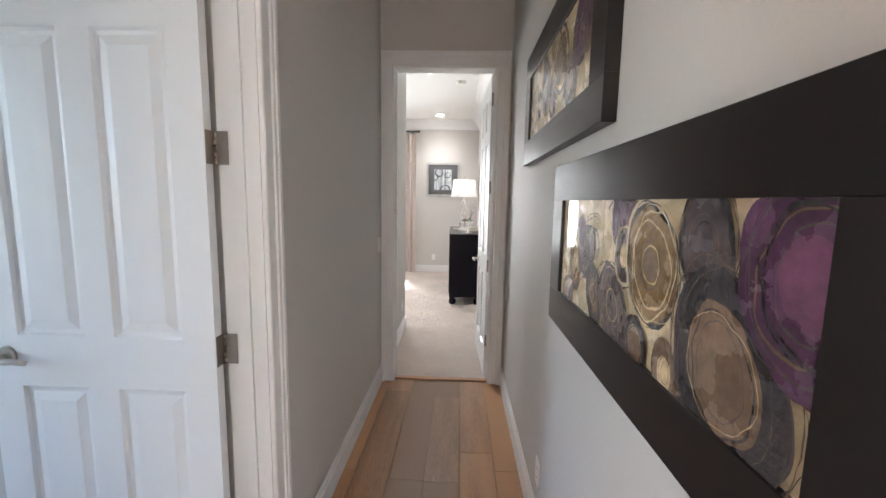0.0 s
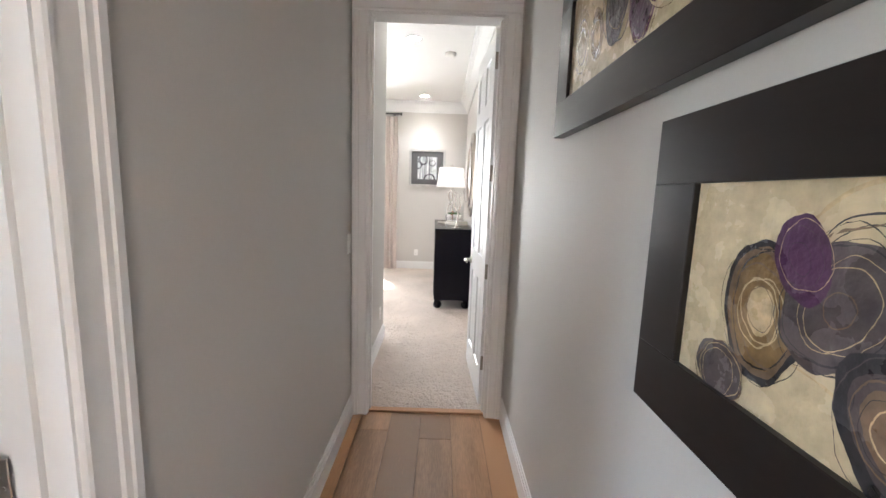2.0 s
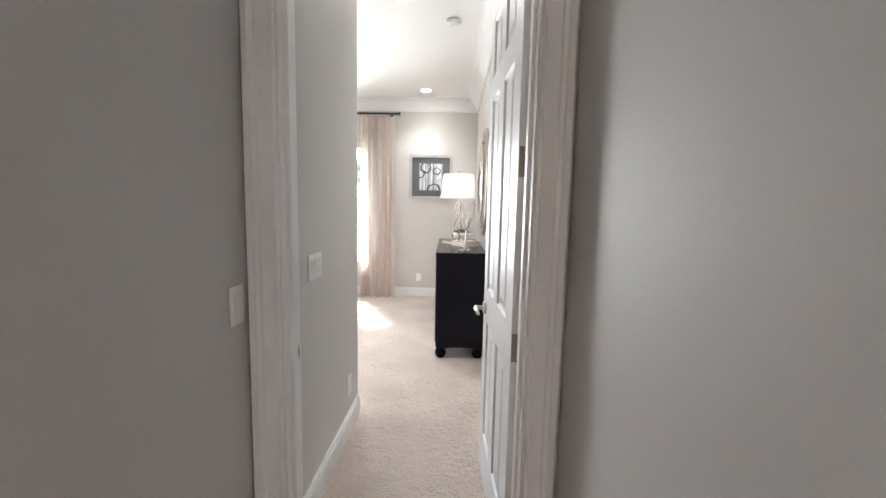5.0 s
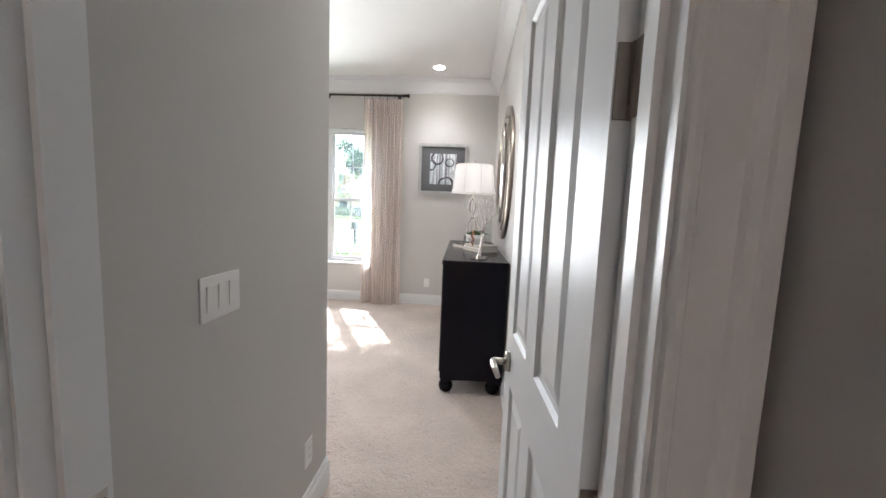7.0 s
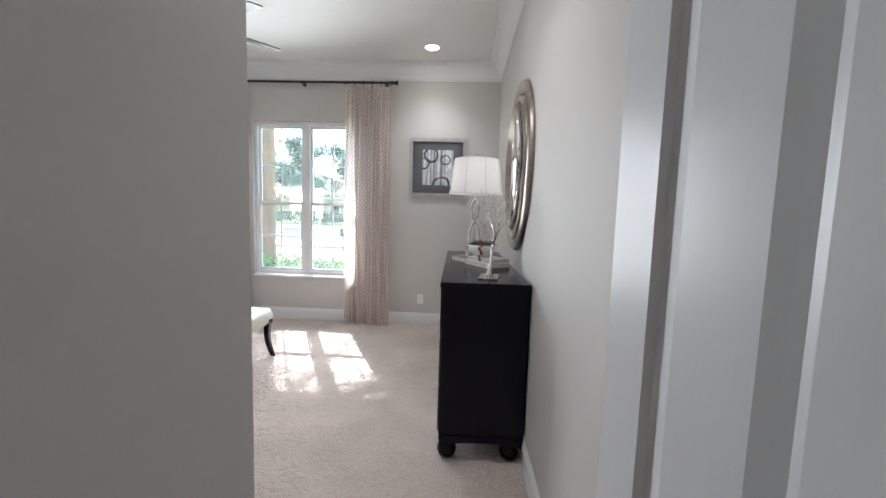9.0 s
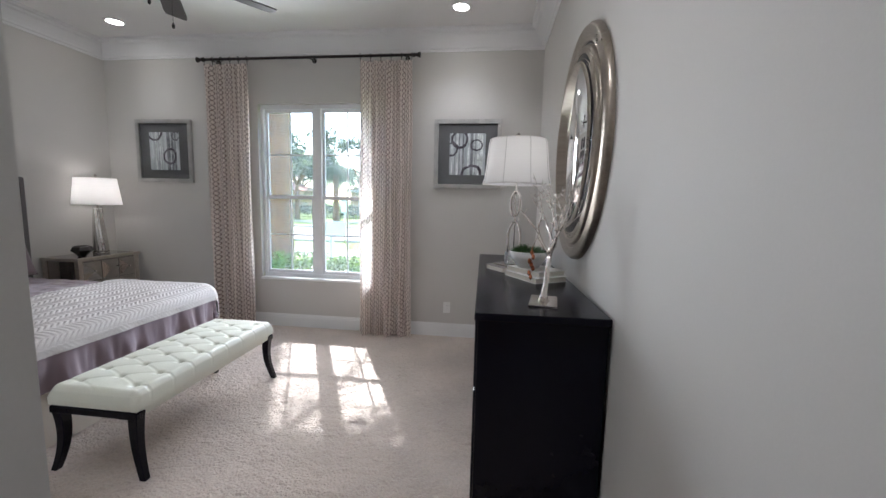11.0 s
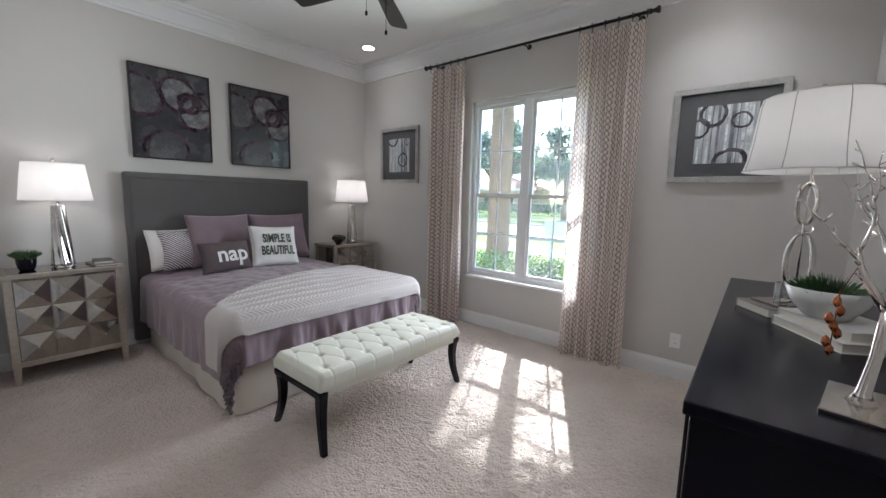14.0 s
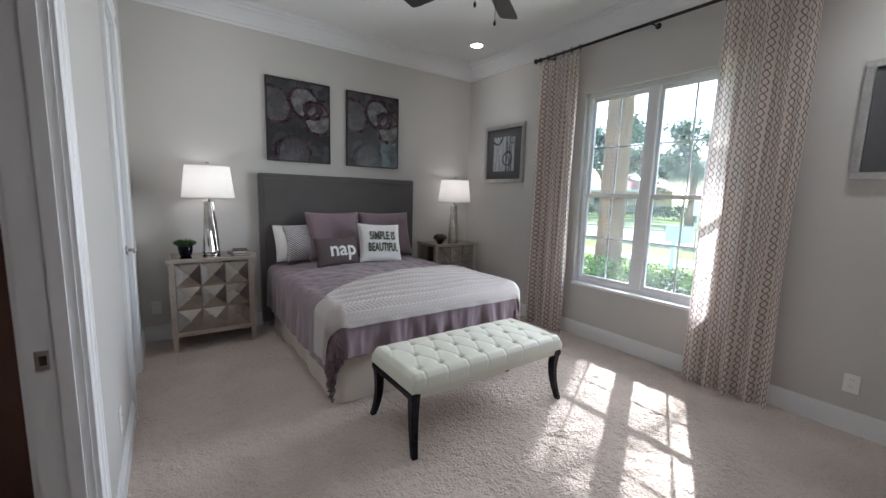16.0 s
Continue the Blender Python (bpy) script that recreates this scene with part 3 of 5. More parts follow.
# ---- window ----
def twin_window():
    w = thing("window_1", "white vinyl twin single-hung window with grids, overlooking the street", "window", pose(0, 0, 0))
    w["kind"] = "structure"
    y0, y1 = N_ + 0.055, N_ + 0.115
    xm = (WX0 + WX1) / 2
    bm = bmesh.new()
    for b in ((WX0, WX1, y0, y1, WZ0, WZ0 + 0.045), (WX0, WX1, y0, y1, WZ1 - 0.04, WZ1)):
        box(bm, *b, 0.003, 1)
    for a, b in ((WX0, WX0 + 0.035), (WX1 - 0.035, WX1), (xm - 0.045, xm + 0.045)):
        box(bm, a, b, y0 - 0.004, y1, WZ0 + 0.045, WZ1 - 0.04, 0.003, 1)
    frame_ = part("window_frame", bm, "trim", w)
    part("window_sill", boxm(WX0 - 0.004, WX1 + 0.004, N_ - 0.022, N_ + 0.055, WZ0 - 0.022, WZ0 + 0.004, 0.004), "trim", w, "white marble-like sill")
    zr = 1.43
    for a, b in ((WX0 + 0.035, xm - 0.045), (xm + 0.045, WX1 - 0.035)):
        for lo, hi, yy in ((WZ0 + 0.045, zr + 0.02, y0 + 0.008), (zr - 0.02, WZ1 - 0.04, y0 + 0.032)):
            bm = bmesh.new()
            s = 0.026
            box(bm, a, b, yy, yy + 0.024, lo, lo + 0.035, 0.002, 1)
            box(bm, a, b, yy, yy + 0.024, hi - 0.035, hi, 0.002, 1)
            box(bm, a, a + s, yy, yy + 0.024, lo + 0.035, hi - 0.035, 0.002, 1)
            box(bm, b - s, b, yy, yy + 0.024, lo + 0.035, hi - 0.035, 0.002, 1)
            sash = part("sash", bm, "trim", w)
            gx, gz = (a + b) / 2, (lo + hi) / 2
            bm = bmesh.new()
            box(bm, gx - 0.007, gx + 0.007, yy + 0.009, yy + 0.017, lo + 0.03, hi - 0.03)
            part("grid_bar", bm, "trim", sash)
            bm = boxm(a + s - 0.004, b - s + 0.004, yy + 0.0095, yy + 0.0165, gz - 0.007, gz + 0.007)
            part("grid_bar", bm, "trim", sash)
            pane = part("pane", boxm(a + s - 0.005, b - s + 0.005, yy + 0.0195, yy + 0.0225, lo + 0.03, hi - 0.03), "tinted", sash)
            pane.visible_shadow = False
    return w


twin_window()


def plain_window(name, m, w, h):
    t = thing(name, "plain white window added in an unseen wall", "window", m)
    t["kind"] = "structure"
    bm = bmesh.new()
    for b in ((-w / 2, w / 2, 0, 0.05), (-w / 2, w / 2, h - 0.05, h), (-w / 2, -w / 2 + 0.05, 0.05, h - 0.05), (w / 2 - 0.05, w / 2, 0.05, h - 0.05)):
        box(bm, b[0], b[1], -0.02, 0.02, b[2], b[3])
    part("window_frame", bm, "trim", t)


# unseen windows, added where the side and rear lamps stand
plain_window("window_2", pose(-3.26, 0.7, 0.7, 0, 0, 90), 0.8, 1.6)
plain_window("window_3", pose(-3.14, -2.5, 0.5, 0, 0, 90), 1.6, 1.95)


# ---- switches and outlets ----
def wall_plate(name, label, category, m, gangs=1, kind_="outlet"):
    """A cover plate that faces +y in its own space."""
    t = thing(name, label, category, m)
    w = 0.072 + 0.046 * (gangs - 1)
    part("cover_plate", boxm(-w / 2, w / 2, 0, 0.006, -0.058, 0.058, 0.0025, 2), "plastic", t)
    for g in range(gangs):
        x = (g - (gangs - 1) / 2) * 0.046
        if kind_ == "switch":
            bm = boxm(x - 0.0165, x + 0.0165, 0.006, 0.0085, -0.034, 0.034, 0.001, 1)
            for v in bm.verts:
                if v.co.z > 0 and v.co.y > 0.007:
                    v.co.y += 0.003
            part("rocker", bm, "plastic", t)
        else:
            for z in (-0.02, 0.02):
                bm = boxm(x - 0.015, x + 0.015, 0.006, 0.0078, z - 0.0145, z + 0.0145, 0.001, 1)
                part("socket", bm, "plastic", t)
                # slots are dark raised strips, coloured like the shade inside
                bm = bmesh.new()
                for dx in (-0.006, 0.006):
                    box(bm, x + dx - 0.001, x + dx + 0.001, 0.0078, 0.0084, z - 0.002, z + 0.006)
                part("slot", bm, "dark", t)
    return t


wall_plate("light_switch", "white three-gang rocker switch plate", "light switch", pose(PX, 4.03, 1.145, 0, 0, -90), 3, "switch")
wall_plate("light_switch", "white single rocker switch beside the door casing", "light switch", pose(HL, 3.395, 1.125, 0, 0, -90), 1, "switch")
wall_plate("power_outlet", "white outlet low on the passage wall", "power outlet", pose(PX, 4.60, 0.32, 0, 0, -90))
wall_plate("power_outlet", "white outlet low on the window wall", "power outlet", pose(-0.475, N_, 0.32, 0, 0, 180))
wall_plate("power_outlet", "white outlet low on the hall wall", "power outlet", pose(HR, 2.03, 0.30, 0, 0, 90))
wall_plate("power_outlet", "white outlet low beside the closet door", "power outlet", pose(-2.3, SY, 0.32))
wall_plate("power_outlet", "white outlet beside the silver nightstand", "power outlet", pose(W_, 4.93, 0.32, 0, 0, -90))


# ---- curtains and rod ----
def curtain(m, w, seed, label):
    """Pleated cloth, hung from z = 2.755 and just clear of the carpet."""
    t = thing("curtain", label, "curtain", m, "curtains")
    r = random.Random(seed)
    ph = [r.uniform(0, 6.28) for _ in range(6)]
    H = 2.755

    def at(u, v):
        z = H * v
        amp = 0.022 + 0.022 * (1 - v)
        fold = math.sin(u * math.tau * 4.5 + ph[0] + 0.5 * math.sin(v * 2 + ph[1])) + 0.45 * math.sin(u * math.tau * 8.3 + ph[2] + v * 1.2) * (0.4 + v) + 0.3 * math.sin(u * math.tau * 2.2 + ph[3])
        pinch = 1 if v < 0.97 else 0.7
        wid = w * (1 + 0.05 * (1 - v))
        return (wid * (u - 0.5) + 0.006 * math.sin(v * 9 + u * 20), amp * fold * pinch, z + 0.004 * math.sin(u * 30))
    part("cloth_panel", sheet(bmesh.new(), 150, 60, at, uv=lambda u, v: (u * w * 1.75, v * H)), "curtain", t)
    for i in range(6):
        x = w * (i / 5 - 0.5) * 0.95
        bm = bmesh.new()
        pts = [(x, 0.021 * math.cos(a * math.tau / 16), H + 0.047 + 0.021 * math.sin(a * math.tau / 16)) for a in range(16)]
        tube(bm, pts, 0.0032, 8, closed=True)
        tube(bm, [(x, 0, H - 0.012), (x, 0.0, H + 0.026)], 0.003, 6)
        part("curtain_ring", bm, "bronze", t, "dark bronze ring")
    return t


RY, RZ = N_ - 0.105, 2.802 + FH
curtain(pose(-2.80, RY, FH), 0.50, 3, "cream curtain with a brown trellis pattern, drawn aside")
curtain(pose(-1.115, RY, FH), 0.54, 8, "cream curtain with a brown trellis pattern, sunlit at the edge")

rod = thing("curtain_rod", "dark bronze curtain rod with fluted finials above the window", "curtain rod", pose(0, RY, RZ))
part("rod", tube(bmesh.new(), [(-3.03, 0, 0), (-0.86, 0, 0)], 0.0125, 16), "bronze", rod)
for x, s in ((-3.03, -1), (-0.86, 1)):
    bm = bmesh.new()
    tube(bm, [(x, 0, 0), (x + s * 0.012, 0, 0), (x + s * 0.013, 0, 0), (x + s * 0.03, 0, 0), (x + s * 0.032, 0, 0), (x + s * 0.05, 0, 0), (x + s * 0.078, 0, 0), (x + s * 0.086, 0, 0)],
         [0.0125, 0.0125, 0.02, 0.02, 0.013, 0.015, 0.028, 0.024], 16)
    part("finial", bm, "bronze", rod)
for x in (-2.95, -1.89, -0.92):
    bm = bmesh.new()
    tube(bm, [(x, N_ - RY - 0.001, 0), (x, 0, -0.012)], 0.006, 8)
    tube(bm, [(x, N_ - RY - 0.001, 0), (x, N_ - RY - 0.008, 0)], 0.024, 16)
    part("bracket", bm, "bronze", rod)


# ---- recessed lights, detector, fan ----
def downlight(x, y):
    t = thing("recessed_light", "white recessed ceiling light, switched on", "recessed light", pose(x, y, CEIL), "recessed ceiling lights")
    bm = lathe(bmesh.new(), [(0.062, -0.001), (0.064, -0.006), (0.078, -0.008), (0.09, -0.004), (0.092, 0.0)], 40, cap=False)
    part("trim_ring", bm, "trim", t)
    part("lens", lathe(bmesh.new(), [(0.001, -0.0035), (0.063, -0.0035)], 40, cap=False), "canglow", t, "glowing warm lens")
    return t


for x, y in ((-0.366, 5.49), (-0.36, 7.94), (-3.67, 7.97), (-3.67, 5.49)):
    downlight(x, y)
det = thing("smoke_detector", "round white smoke detector on the ceiling", "smoke detector", pose(0.03, 5.9, CEIL))
part("housing", lathe(bmesh.new(), [(0.03, -0.036), (0.05, -0.034), (0.062, -0.02), (0.066, 0.0)], 32), "plastic", det)

fan = thing("ceiling_fan", "dark five-blade ceiling fan at rest, with pull chains", "ceiling fan", pose(-2.03, 6.69, CEIL))
part("canopy", lathe(bmesh.new(), [(0.02, -0.07), (0.05, -0.06), (0.068, -0.02), (0.07, 0)], 32), "bronze", fan)
part("downrod", tube(bmesh.new(), [(0, 0, -0.06), (0, 0, -0.22)], 0.013, 12), "bronze", fan)
part("motor_housing", lathe(bmesh.new(), [(0.03, -0.40), (0.06, -0.395), (0.085, -0.37), (0.11, -0.34), (0.12, -0.30), (0.115, -0.25), (0.07, -0.22), (0.03, -0.205)], 36), "bronze", fan)
for k in range(5):
    a = radians(124 + 72 * k)
    R = Matrix.Rotation(a, 4, "Z") @ Matrix.Translation((0, 0, -0.325)) @ Matrix.Rotation(radians(11), 4, "X")
    bm = bmesh.new()
    ol = [(0.20, -0.055), (0.40, -0.066), (0.60, -0.072), (0.655, -0.066), (0.665, -0.05), (0.665, 0.05), (0.655, 0.066), (0.60, 0.072), (0.40, 0.066), (0.20, 0.055)]
    for z in (-0.004, 0.004):
        bm.faces.new([bm.verts.new((p, q, z)) for p, q in ol])
    bm.verts.ensure_lookup_table()
    n = len(ol)
    for i in range(n):
        bm.faces.new([bm.verts[j] for j in (i, (i + 1) % n, n + (i + 1) % n, n + i)])
    bm.transform(R)
    blade = part("blade", bm, "grey_fan", fan)
    bm = boxm(0.09, 0.27, -0.02, 0.02, -0.012, -0.005, 0.003)
    bm.transform(R)
    part("blade_iron", bm, "bronze", blade)
for dx, dy, ln in ((0.01, 0.07, 0.20), (-0.015, -0.07, 0.125)):
    bm = bmesh.new()
    tube(bm, [(dx, dy, -0.39), (dx, dy, -0.39 - ln)], 0.0016, 6)
    lathe(bm, [(0.001, -0.42 - ln), (0.008, -0.415 - ln), (0.009, -0.40 - ln), (0.004, -0.388 - ln)], 12, dx, dy)
    part("pull_chain", bm, "bronze", fan)


# ---- pictures ----
def ring_shape(bm, cx, cz, rx, rz, bands, y, tilt=0.0, seed=0, clip=None, n=72, r0=0.0):
    """Concentric uneven bands of paint round (cx, cz): bands are (share of the radius, material)."""
    s = random.Random(seed)
    ph = [s.uniform(0, 6.28) for _ in range(4)]

    def pt(r, a):
        k = r * (1 + 0.05 * math.sin(2 * a + ph[0]) + 0.03 * math.sin(3 * a + ph[1]) + 0.02 * math.sin(7 * a + ph[2] + r * 5) + 0.035 * noise.noise((3 * math.cos(a) + seed, 3 * math.sin(a), r * 9)) + 0.02 * noise.noise((11 * math.cos(a) + seed, 11 * math.sin(a), r * 30)))
        x, z = k * rx * math.cos(a), k * rz * math.sin(a)
        x, z = cx + x * math.cos(tilt) - z * math.sin(tilt), cz + x * math.sin(tilt) + z * math.cos(tilt)
        if clip:
            x, z = min(max(x, clip[0]), clip[1]), min(max(z, clip[2]), clip[3])
        return (x, y, z)
    prev = r0
    for share, mi in bands:
        for i in range(n):
            a, b = i * math.tau / n, (i + 1) * math.tau / n
            vs = [bm.verts.new(pt(share, a)), bm.verts.new(pt(share, b))]
            if prev > 0:
                vs += [bm.verts.new(pt(prev, b)), bm.verts.new(pt(prev, a))]
            else:
                vs += [bm.verts.new((min(max(cx, clip[0]), clip[1]), y, min(max(cz, clip[2]), clip[3])) if clip else (cx, y, cz))]
            f = bm.faces.new(vs)
            f.material_index = mi
        prev = share


def paint(name, c, **k):
    return surface(name, c, **{**dict(rough=0.27, var=0.55, scale=16, fine=55, bump=0.8, dist=0.004, coat=0.3), **k})


AGATE = [paint("cream_paint", (0.60, 0.50, 0.33), var=0.22), paint("gold_paint", (0.21, 0.135, 0.06)), paint("purple_paint", (0.075, 0.028, 0.075)), paint("grey_violet_paint", (0.088, 0.072, 0.076)),
         paint("charcoal_paint", (0.035, 0.033, 0.038)), paint("tan_paint", (0.18, 0.125, 0.085)), paint("pale_gold_paint", (0.55, 0.43, 0.26)), paint("plum_paint", (0.13, 0.05, 0.11))]
GL, PALE, PU, GV, CH, TA, PG, PL = range(8)


def framed(name, label, m, w, h, border, depth, frame_mat, lip=0.012):
    """A picture frame in the x-z plane that faces -y; its back lies at y = 0."""
    t = thing(name, label, "picture", m)
    for n, (x0, x1, z0, z1) in (("frame_rail", (0, w, 0, border)), ("frame_rail", (0, w, h - border, h)), ("frame_stile", (0, border, border, h - border)), ("frame_stile", (w - border, w, border, h - border))):
        part(n, boxm(x0, x1, -depth, -0.001, z0, z1, 0.0012, 1), frame_mat, t)
    return t


def agate_picture(label, m, items, seed):
    W, Hh, B = 1.15, 0.525, 0.114
    t = framed("framed_painting", label, m, W, Hh, B, 0.037, "espresso")
    bm = bmesh.new()
    box(bm, B - 0.004, W - B + 0.004, -0.026, -0.004, B - 0.004, Hh - B + 0.004, mi=0)
    brush = random.Random(seed)
    clip, slices = (B, W - B, B, Hh - B), []
    for i, (u, v, rx, rz, bands, tilt) in enumerate(items):
        sl = bmesh.new()
        ring_shape(sl, B + u * (W - 2 * B), B + v * (Hh - 2 * B), rx, rz, bands, -0.0265 - 0.0005 * i, tilt, seed + i, clip)
        # loose brush rings over the slice
        for k in range(7 if max(rx, rz) > 0.07 else 4):
            s = brush.uniform(0.25, 1.1)
            ring_shape(sl, B + u * (W - 2 * B) + brush.uniform(-0.005, 0.005), B + v * (Hh - 2 * B) + brush.uniform(-0.005, 0.005), rx, rz,
                       [(s + brush.uniform(0.008, 0.03), brush.choice((bands[-1][1], bands[0][1], TA, CH, PG, GV, CH, TA)))], -0.0266 - 0.0005 * i - 0.00004 * k, tilt + brush.uniform(-0.2, 0.2), seed * 3 + i + k * 7, clip, r0=s)
        bmesh.ops.remove_doubles(sl, verts=sl.verts[:], dist=0.00001)
        slices.append(sl)
    canvas = part("canvas", bm, AGATE, t, "cream painted canvas")
    for sl in slices:
        part("painted_slice", sl, AGATE, canvas)
    return t


# items: place across and up the canvas, radii, bands of paint from the middle outwards
PIC1 = [
    (0.50, 0.78, 0.14, 0.10, [(0.86, 0), (0.9, TA), (1.0, 0)], 0.1),
    (0.30, 0.62, 0.13, 0.12, [(0.9, 0), (0.94, PG), (1.0, 0)], 0.4),
    (0.16, 0.45, 0.064, 0.09, [(0.35, PG), (0.8, PALE), (0.9, TA), (1.0, CH)], 0.2),
    (0.26, 0.55, 0.06, 0.075, [(0.5, GV), (1.0, GV)], -0.4),
    (0.21, 0.70, 0.036, 0.05, [(1.0, PU)], 0.3),
    (0.10, 0.10, 0.045, 0.045, [(1.0, GV)], 0),
    (0.34, 0.22, 0.058, 0.075, [(0.55, TA), (0.75, GV), (1.0, CH)], 0.5),
    (0.47, 0.22, 0.075, 0.10, [(0.6, GV), (1.0, GV)], 0.6),
    (0.50, 0.90, 0.055, 0.075, [(1.0, PU)], 0),
    (0.52, 0.62, 0.05, 0.06, [(0.4, PG), (0.9, GV), (1.0, 0)], 0),
    (0.64, 0.62, 0.10, 0.12, [(0.25, TA), (0.62, PALE), (0.66, PG), (0.85, PALE), (0.92, CH), (1.0, 0)], 0.3),
    (0.60, 0.08, 0.045, 0.06, [(0.6, TA), (1.0, CH)], 0.4),
    (0.72, 0.06, 0.04, 0.06, [(0.5, PG), (1.0, TA)], 0.3),
    (0.80, 0.80, 0.062, 0.085, [(0.85, GV), (1.0, CH)], 0.1),
    (0.86, 0.27, 0.105, 0.135, [(0.3, TA), (0.64, TA), (0.97, CH), (1.0, GV)], 0.3),
    (0.98, 0.72, 0.095, 0.12, [(0.4, PL), (1.0, PU)], 0.2),
]
PIC2 = [
    (0.10, 0.42, 0.06, 0.10, [(0.5, 0), (0.6, TA), (0.8, 0), (0.86, GV), (1.0, 0)], 0.2),
    (0.23, 0.40, 0.055, 0.09, [(0.4, PG), (0.8, PALE), (1.0, 0)], 0.2),
    (0.36, 0.55, 0.07, 0.11, [(0.5, GV), (0.9, GV), (1.0, CH)], 0.1),
    (0.50, 0.30, 0.055, 0.085, [(0.85, PU), (1.0, PL)], 0.2),
    (0.62, 0.62, 0.11, 0.13, [(0.3, TA), (0.7, PALE), (0.8, PG), (0.92, CH), (1.0, 0)], 0.1),
    (0.76, 0.26, 0.07, 0.085, [(0.5, TA), (1.0, CH)], 0.1),
    (0.88, 0.66, 0.09, 0.11, [(0.7, PU), (1.0, GV)], 0.1),
]
RZ90 = -90
agate_picture("abstract agate painting in a wide espresso frame", pose(HR, 1.835, 1.058, 0, 0, RZ90), PIC1, 20)
agate_picture("abstract agate painting in an espresso frame, hung higher", pose(HR, 2.56, 1.652, 0, 0, RZ90), PIC2, 60)

INK = [paint("slate_canvas", (0.036, 0.037, 0.042), var=0.5, scale=5, fine=20), paint("plum_line", (0.03, 0.010, 0.020)), paint("ash_paint", (0.15, 0.148, 0.155), var=0.6, scale=12), paint("smoke_paint", (0.075, 0.074, 0.08), var=0.5, scale=7)]


def ring_picture(label, m, w=0.63, h=0.80):
    t = thing("canvas_painting", label, "picture", m, "paintings over the bed")
    B, D = 0.012, 0.035
    for n, (x0, x1, z0, z1) in (("frame_rail", (0, w, 0, B)), ("frame_rail", (0, w, h - B, h)), ("frame_stile", (0, B, B, h - B)), ("frame_stile", (w - B, w, B, h - B))):
        part(n, boxm(x0, x1, -D, -0.001, z0, z1, 0.001, 1), "bronze", t)
    bm = bmesh.new()
    box(bm, B, w - B, -0.026, -0.003, B, h - B, mi=0)
    c = (B, w - B, B, h - B)
    L, rings = -0.0265, []
    for i, (u, v, r, bands, r0) in enumerate([(0.58, 0.74, 0.15, [(1.0, 2)], 0), (0.80, 0.55, 0.15, [(1.0, 2)], 0), (0.10, 0.67, 0.185, [(0.84, 3), (1.0, 1)], 0), (0.40, 0.11, 0.17, [(0.84, 3), (1.0, 0)], 0),
                                              (0.58, 0.74, 0.16, [(1.0, 1)], 0.8), (0.80, 0.55, 0.158, [(1.0, 1)], 0.8), (0.72, 0.66, 0.10, [(1.0, 1)], 0.66), (0.90, 0.70, 0.092, [(1.0, 1)], 0.74), (0.40, 0.11, 0.176, [(1.0, 1)], 0.86)]):
        sl = bmesh.new()
        ring_shape(sl, u * w, v * h, r, r * 1.02, bands, L - 0.0007 * i, 0, 90 + i, c, r0=r0)
        bmesh.ops.remove_doubles(sl, verts=sl.verts[:], dist=0.00005)
        rings.append(sl)
    canvas = part("canvas", bm, INK, t, "slate grey painted canvas")
    for sl in rings:
        part("painted_ring", sl, INK, canvas)
    return t


ring_picture("slate canvas painted with interlocking plum rings", pose(W_, 5.888, 1.684, 0, 0, 90))
ring_picture("slate canvas painted with plum rings, thin black frame", pose(W_, 6.705, 1.684, 0, 0, 90))

PRINT = [paint("pale_print", (0.42, 0.42, 0.44), var=0.3, scale=6, fine=30, stretch=(4, 1, 0.5)), paint("violet_stroke", (0.08, 0.065, 0.08)), paint("grey_stroke", (0.19, 0.185, 0.20)), paint("white_stroke", (0.60, 0.60, 0.60))]


def print_picture(label, m, flip=False):
    w, h, B = 0.665, 0.675, 0.042
    t = framed("framed_print", label, m, w, h, B, 0.03, "silverframe")
    part("mat", boxm(B - 0.003, w - B + 0.003, -0.014, -0.004, B - 0.003, h - B + 0.003), "mat", t, "dark grey mat board")
    a, b, c, d = 0.155, w - 0.155, 0.135, h - 0.135
    bm = bmesh.new()
    box(bm, a, b, -0.0165, -0.0142, c, d, mi=0)
    r = random.Random(5 + flip)
    for i in range(16):
        x = r.uniform(a + 0.01, b - 0.03)
        box(bm, x, x + r.uniform(0.004, 0.018), -0.0168 - 0.0001 * i, -0.0165, c, d, mi=r.choice((2, 3, 3, 2)))
    rings = [(0.28, 0.86, 0.09), (0.62, 0.02, 0.10), (0.05, 0.62, 0.07), (0.75, 0.72, 0.06)] if not flip else [(0.68, 0.36, 0.085), (0.2, 0.98, 0.09), (0.9, 0.9, 0.05)]
    for i, (u, v, rr) in enumerate(rings):
        ring_shape(bm, a + u * (b - a), c + v * (d - c), rr, rr, [(1.0, 1)], -0.0188 - 0.0004 * i, 0, i, (a, b, c, d), r0=0.74)
    part("print", bm, PRINT, t, "striped grey print with violet arcs")
    g = part("glass", boxm(B, w - B, -0.0225, -0.021, B, h - B), "glasspane", t)
    g.visible_shadow = False
    return t


print_picture("striped grey print with violet arcs, silver frame", pose(-0.637, N_, 1.555))
print_picture("striped grey print with a violet ring, silver frame", pose(-3.955, N_, 1.565), True)


# ---- round mirror over the dresser ----
mir = thing("wall_mirror", "round mirror in a champagne silver frame of interlaced hoops", "mirror", pose(E_, 6.57, 1.70, 0, 0, 0))


